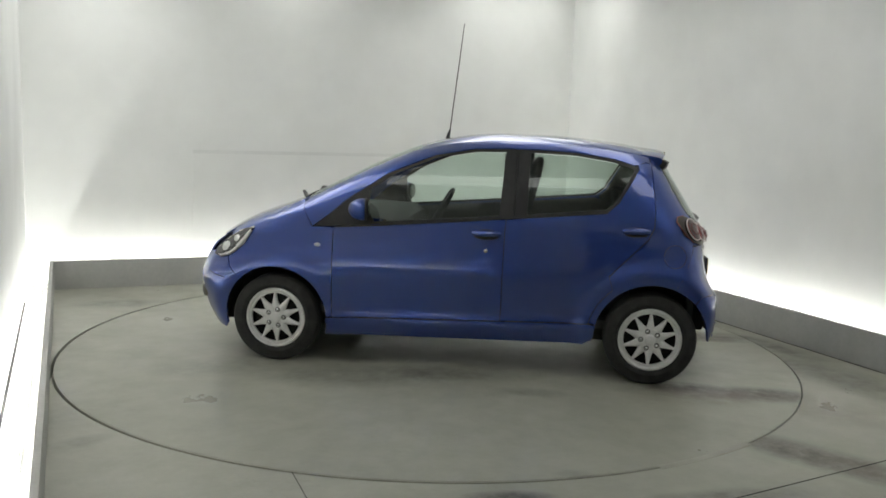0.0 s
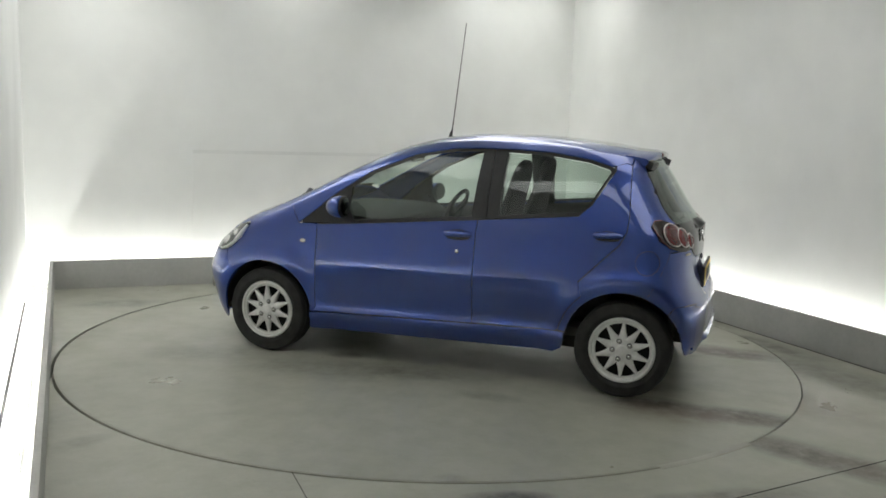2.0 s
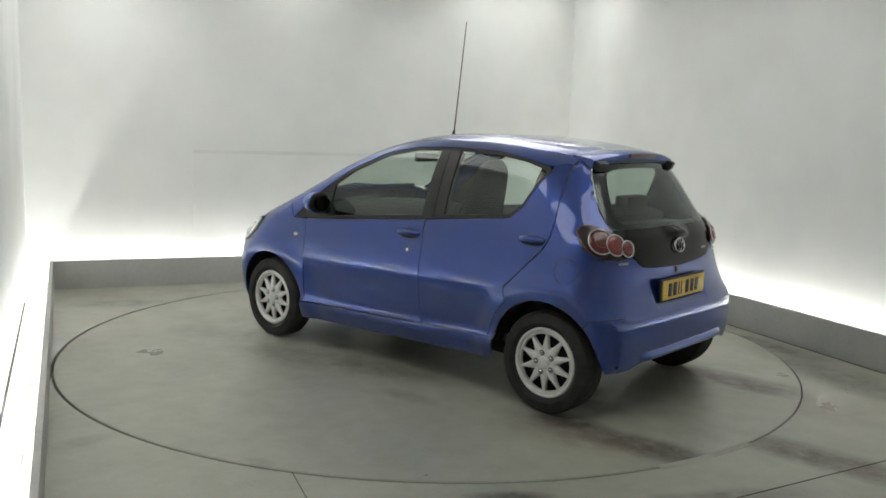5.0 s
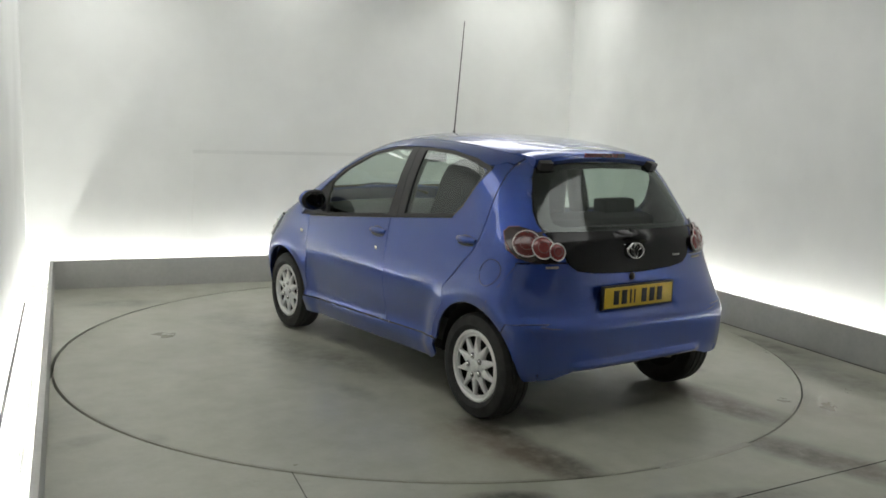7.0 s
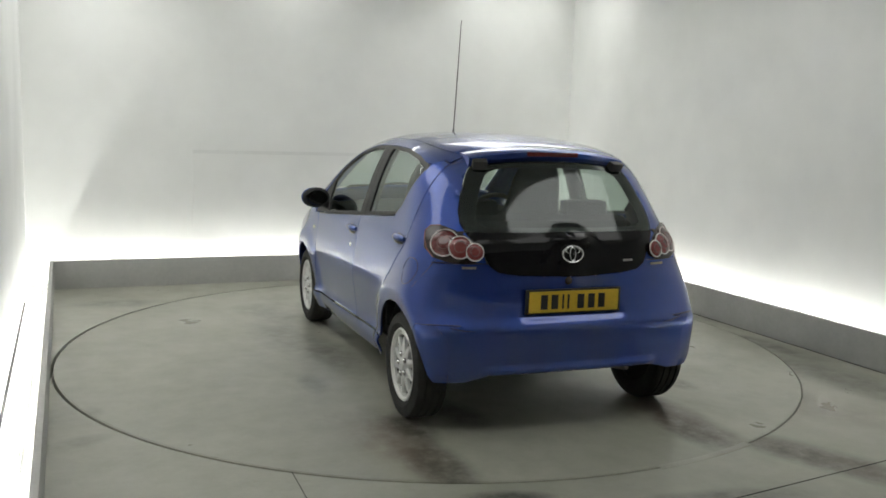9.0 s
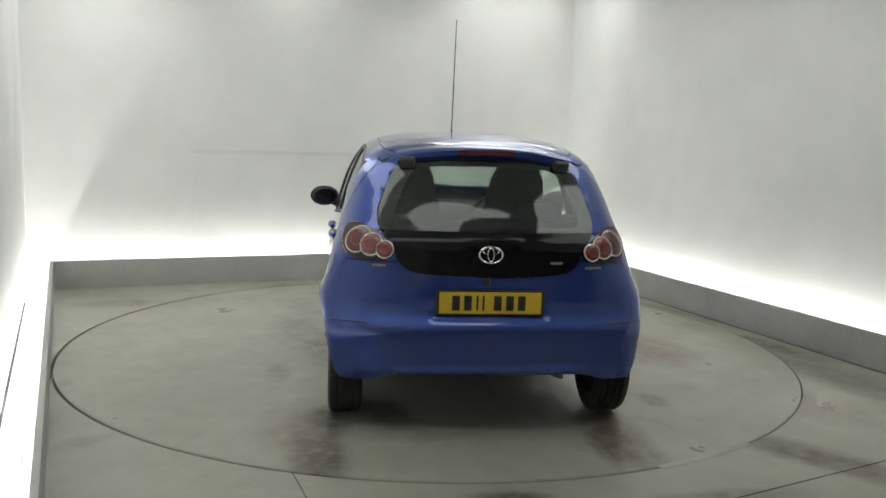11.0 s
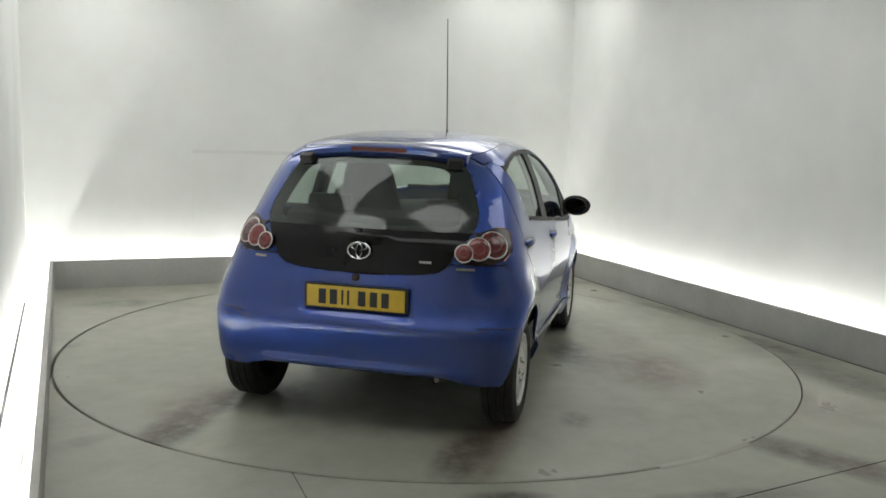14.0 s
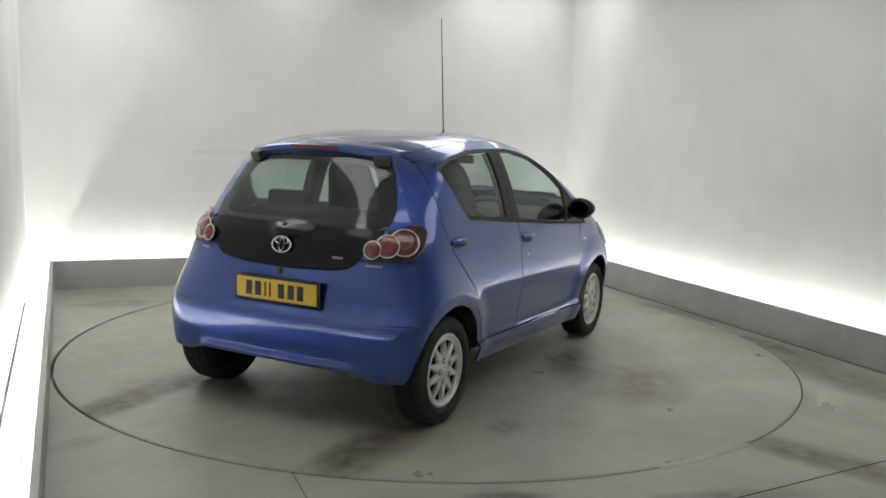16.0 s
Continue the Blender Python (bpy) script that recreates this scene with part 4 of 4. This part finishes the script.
def build_wheel(wx, sgn):
    """A steel wheel with a silver ten-spoke trim; its outer face looks along +y."""
    m = pose(wx, sgn * 0.700, HUB_Z, 0, 17 + 40 * (wx > 0), 0 if sgn > 0 else 180)
    rim = part("wheel", lathe([(0.0, 0.028), (0.10, 0.024), (0.158, 0.012), (0.172, 0.02), (0.176, -0.06), (0.0, -0.06)], 40), UNDER, car, "wheel with a silver ten-spoke trim")
    rim.matrix_local = m
    tyre = [(0.178, -0.07), (0.20, -0.083), (0.245, -0.087), (0.268, -0.078), (0.2785, -0.06), (0.279, -0.045), (0.273, -0.043), (0.273, -0.037), (0.279, -0.035), (0.279, -0.004), (0.273, -0.002), (0.273, 0.004), (0.279, 0.006),
            (0.279, 0.035), (0.273, 0.037), (0.273, 0.043), (0.279, 0.045), (0.2785, 0.06), (0.268, 0.078), (0.245, 0.087), (0.222, 0.0865), (0.219, 0.0885), (0.214, 0.0865), (0.20, 0.081), (0.186, 0.066)]
    part("tyre", lathe(tyre, 64), RUBBER, rim, "black rubber tyre")
    part("trim_ring", lathe([(0.191, 0.058), (0.192, 0.073), (0.187, 0.079), (0.178, 0.079), (0.173, 0.074), (0.171, 0.066), (0.165, 0.066), (0.163, 0.070), (0.157, 0.069), (0.155, 0.054)], 56), SILVER, rim, "silver outer trim ring")
    part("trim_centre", lathe([(0.078, 0.050), (0.076, 0.066), (0.066, 0.074), (0.034, 0.076), (0.030, 0.080), (0.024, 0.083), (0.0, 0.084)], 40), SILVER, rim, "silver trim centre")
    for k in range(10):
        bm = bmesh.new()
        secs = []
        for r, half, top in ((0.050, 0.0180, 0.072), (0.080, 0.0240, 0.074), (0.100, 0.0175, 0.074), (0.125, 0.0125, 0.072), (0.152, 0.0075, 0.069), (0.174, 0.0055, 0.066)):
            secs.append([bm.verts.new(p) for p in ((r, top - 0.022, -half), (r, top - 0.006, -half), (r, top, -half * 0.55), (r, top, half * 0.55), (r, top - 0.006, half), (r, top - 0.022, half))])
        for a, b in zip(secs, secs[1:]):
            for i in range(6):
                bm.faces.new((a[i], a[(i + 1) % 6], b[(i + 1) % 6], b[i]))
        bm.faces.new(secs[0])
        bm.faces.new(secs[-1])
        bmesh.ops.transform(bm, matrix=pose(0, 0, 0, 0, k * 36, 0), verts=bm.verts)
        part("spoke", bm, SILVER, rim)
    for k in range(5):
        a = radians(k * 72 + 18)
        m = pose(0.054 * math.cos(a), 0.075, 0.054 * math.sin(a), -90)
        # a darker hoop paints the shade of the dimple round each nut
        part("nut_dimple_shade", hoop(0.0135, 0.003, m, sides=20, tube=6), NUT, rim)
        part("wheel_nut", dome(0.0105, 0.012, m=m), CHROME, rim, "bright domed wheel nut")


def front_seat(y):
    seat = part("front_seat", box(-0.28, 0.22, y - 0.24, y + 0.24, 0.42, 0.58, 0.05), CLOTH, car, "dark cloth front seat with a tall rounded back")
    bm = bmesh.new()
    rows = []
    for z, half, x, deep in ((0.50, 0.23, -0.22, 0.07), (0.62, 0.24, -0.25, 0.075), (0.80, 0.235, -0.30, 0.07), (0.95, 0.21, -0.345, 0.06), (1.05, 0.19, -0.375, 0.05), (1.14, 0.175, -0.40, 0.045), (1.22, 0.16, -0.42, 0.045), (1.28, 0.13, -0.435, 0.04), (1.31, 0.09, -0.442, 0.03), (1.325, 0.04, -0.445, 0.015)):
        rows.append([bm.verts.new((x + deep * math.cos(a), y + half * math.copysign(abs(math.sin(a)) ** 0.7, math.sin(a)), z)) for a in [i * math.tau / 20 for i in range(20)]])
    for a, b in zip(rows, rows[1:]):
        for i in range(20):
            bm.faces.new((a[i], a[(i + 1) % 20], b[(i + 1) % 20], b[i]))
    bm.faces.new(rows[0])
    bm.faces.new(rows[-1])
    part("backrest", bm, CLOTH, seat)


def build_interior():
    for y in (0.34, -0.34):
        front_seat(y)
        bm = box(-0.05, 0.05, y - 0.13, y + 0.13, 1.0, 1.13, 0.03, pose(-1.02, 0, 0))
        part("rear_headrest", bm, CLOTH, car, "low dark rear headrest")
    part("rear_bench", box(-1.05, -0.55, -0.58, 0.58, 0.40, 0.58, 0.05), CLOTH, car, "dark cloth rear bench")
    part("rear_backrest", box(-0.08, 0.08, -0.58, 0.58, 0, 0.52, 0.06, pose(-0.96, 0, 0.54, 0, -12, 0)), CLOTH, car)
    part("parcel_shelf", box(-1.36, -1.06, -0.54, 0.54, 0.965, 0.985, 0.008), TRIM_IN, car, "dark grey parcel shelf")
    bm = bmesh.new()
    rows = []
    for x, z in ((0.44, 0.55), (0.40, 0.80), (0.42, 0.90), (0.50, 0.955), (0.70, 0.965), (0.98, 0.965), (1.0, 0.55)):
        rows.append([bm.verts.new((x, y, z - 0.03 * (abs(y) / 0.64) ** 3)) for y in [-0.64 + 1.28 * i / 16 for i in range(17)]])
    for a, b in zip(rows, rows[1:]):
        for i in range(16):
            bm.faces.new((a[i], a[i + 1], b[i + 1], b[i]))
    part("dashboard", bm, DASH, car, "dark grey dashboard")
    wheel = part("steering_wheel", hoop(0.18, 0.016, pose(0.27, -0.34, 0.90, 0, 62, 0)), PLASTIC, car, "black steering wheel on the right-hand side")
    for a in (0, 120, 240):
        part("wheel_spoke", tube_along([(0, 0, 0), (0.175 * math.cos(radians(a)), 0.175 * math.sin(radians(a)), 0)], 0.016), PLASTIC, wheel).matrix_local = pose(0.27, -0.34, 0.90, 0, 62, 0)
    part("interior_mirror", box(-0.015, 0.015, -0.11, 0.11, -0.03, 0.03, 0.012, pose(0.43, 0, 1.30)), PLASTIC, car, "black interior mirror")
    part("cabin_floor", box(-1.40, 1.0, -0.68, 0.68, 0.31, 0.36), TRIM_IN, car)
    part("boot_trim", box(-1.44, -1.40, -0.60, 0.60, 0.35, 0.96), TRIM_IN, car)
    for mirror in (False, True):
        card = [(0.78, 0.36), (0.78, 0.885), (0.537, 0.905), (-0.24, 0.975), (-0.878, 1.035), (-0.95, 1.0), (-0.95, 0.72), (-0.78, 0.40)]
        part("door_card", skin(card, "side", thick=0.01, lift=-0.045, mirror=mirror, step=0.08), TRIM_IN, car, "dark grey door lining", sharp=0)
        jamb = [(-0.22, 0.33), (-0.24, 0.96), (-0.30, 0.965), (-0.29, 0.33)]
        part("door_jamb", skin(jamb, "side", thick=0.004, lift=-0.018, mirror=mirror, step=0.08), UNDER, car, sharp=0)
        pill = [(-0.24, 0.975), (-0.40, 0.99), (-0.40, 1.385), (-0.24, 1.385)]
        part("pillar_lining", skin(pill, "side", thick=0.01, lift=-0.035, mirror=mirror, step=0.08), TRIM_IN, car, sharp=0)
        pill = [(-0.90, 1.045), (-0.95, 1.09), (-1.05, 1.28), (-1.05, 1.365), (-1.14, 1.35), (-1.20, 1.27), (-1.27, 1.15), (-1.34, 1.03), (-1.38, 0.95), (-1.38, 0.70), (-0.98, 0.74)]
        part("quarter_lining", skin(pill, "side", thick=0.01, lift=-0.03, mirror=mirror, step=0.06), TRIM_IN, car, sharp=0)
    xs = [-1.13 + 1.40 * i / 12 for i in range(13)]
    e = lambda x: float(side_y(x, rail(x))) - 0.01
    part("headlining", skin([(x, e(x)) for x in xs] + [(x, -e(x)) for x in xs[::-1]], "top", thick=0.008, lift=-0.03, step=0.1), LINING, car, "pale grey headlining", sharp=0)


DASH = varied("dark dashboard plastic", (0.022, 0.022, 0.022), (0.035, 0.035, 0.034), 12.0, 0.75)
SMOKE_GREY = varied("dark headlamp inside", (0.05, 0.05, 0.05), (0.12, 0.12, 0.12), 45.0, 0.08, 0.4, Coat_Weight=1.0)
SMOKE = varied("smoked lamp lens", (0.012, 0.007, 0.007), (0.028, 0.012, 0.012), 30.0, 0.16, Coat_Weight=0.5)
CHROME_PINK = varied("pink tinted silver", (0.26, 0.10, 0.10), (0.38, 0.18, 0.175), 30.0, 0.2, 0.5)
CHROME_WHITE = varied("pale silver ring", (0.62, 0.55, 0.54), (0.78, 0.72, 0.70), 30.0, 0.25, 0.3)
MIRROR = varied("mirror glass", (0.10, 0.10, 0.10), (0.12, 0.12, 0.12), 3.0, 0.03, 1.0)
# Dark blue painted for shade in handle recesses; it also draws the seams.
SHADE = varied("dark blue shade and seam colour", (0.006, 0.015, 0.09), (0.01, 0.022, 0.12), 8.0, 0.4)
NUT = varied("dull grey nut", (0.22, 0.22, 0.22), (0.3, 0.3, 0.3), 50.0, 0.5, 0.5)
LINING = varied("pale headlining", (0.30, 0.30, 0.28), (0.38, 0.38, 0.36), 30.0, 0.95)

build_body()
build_windows()
build_tail()
build_lamps()
build_fittings()
for wx in (AXLE, -AXLE):
    for sgn in (1, -1):
        build_wheel(wx, sgn)
build_interior()


def motions():
    walk(car, [(t, Matrix.Rotation(radians(a), 4, "Z") @ Matrix.Translation((CAR_X, CAR_Y, 0))) for t, a in TURN])
    walk(turntable, [(t, Matrix.Rotation(radians(a), 4, "Z")) for t, a in TURN])


motions()
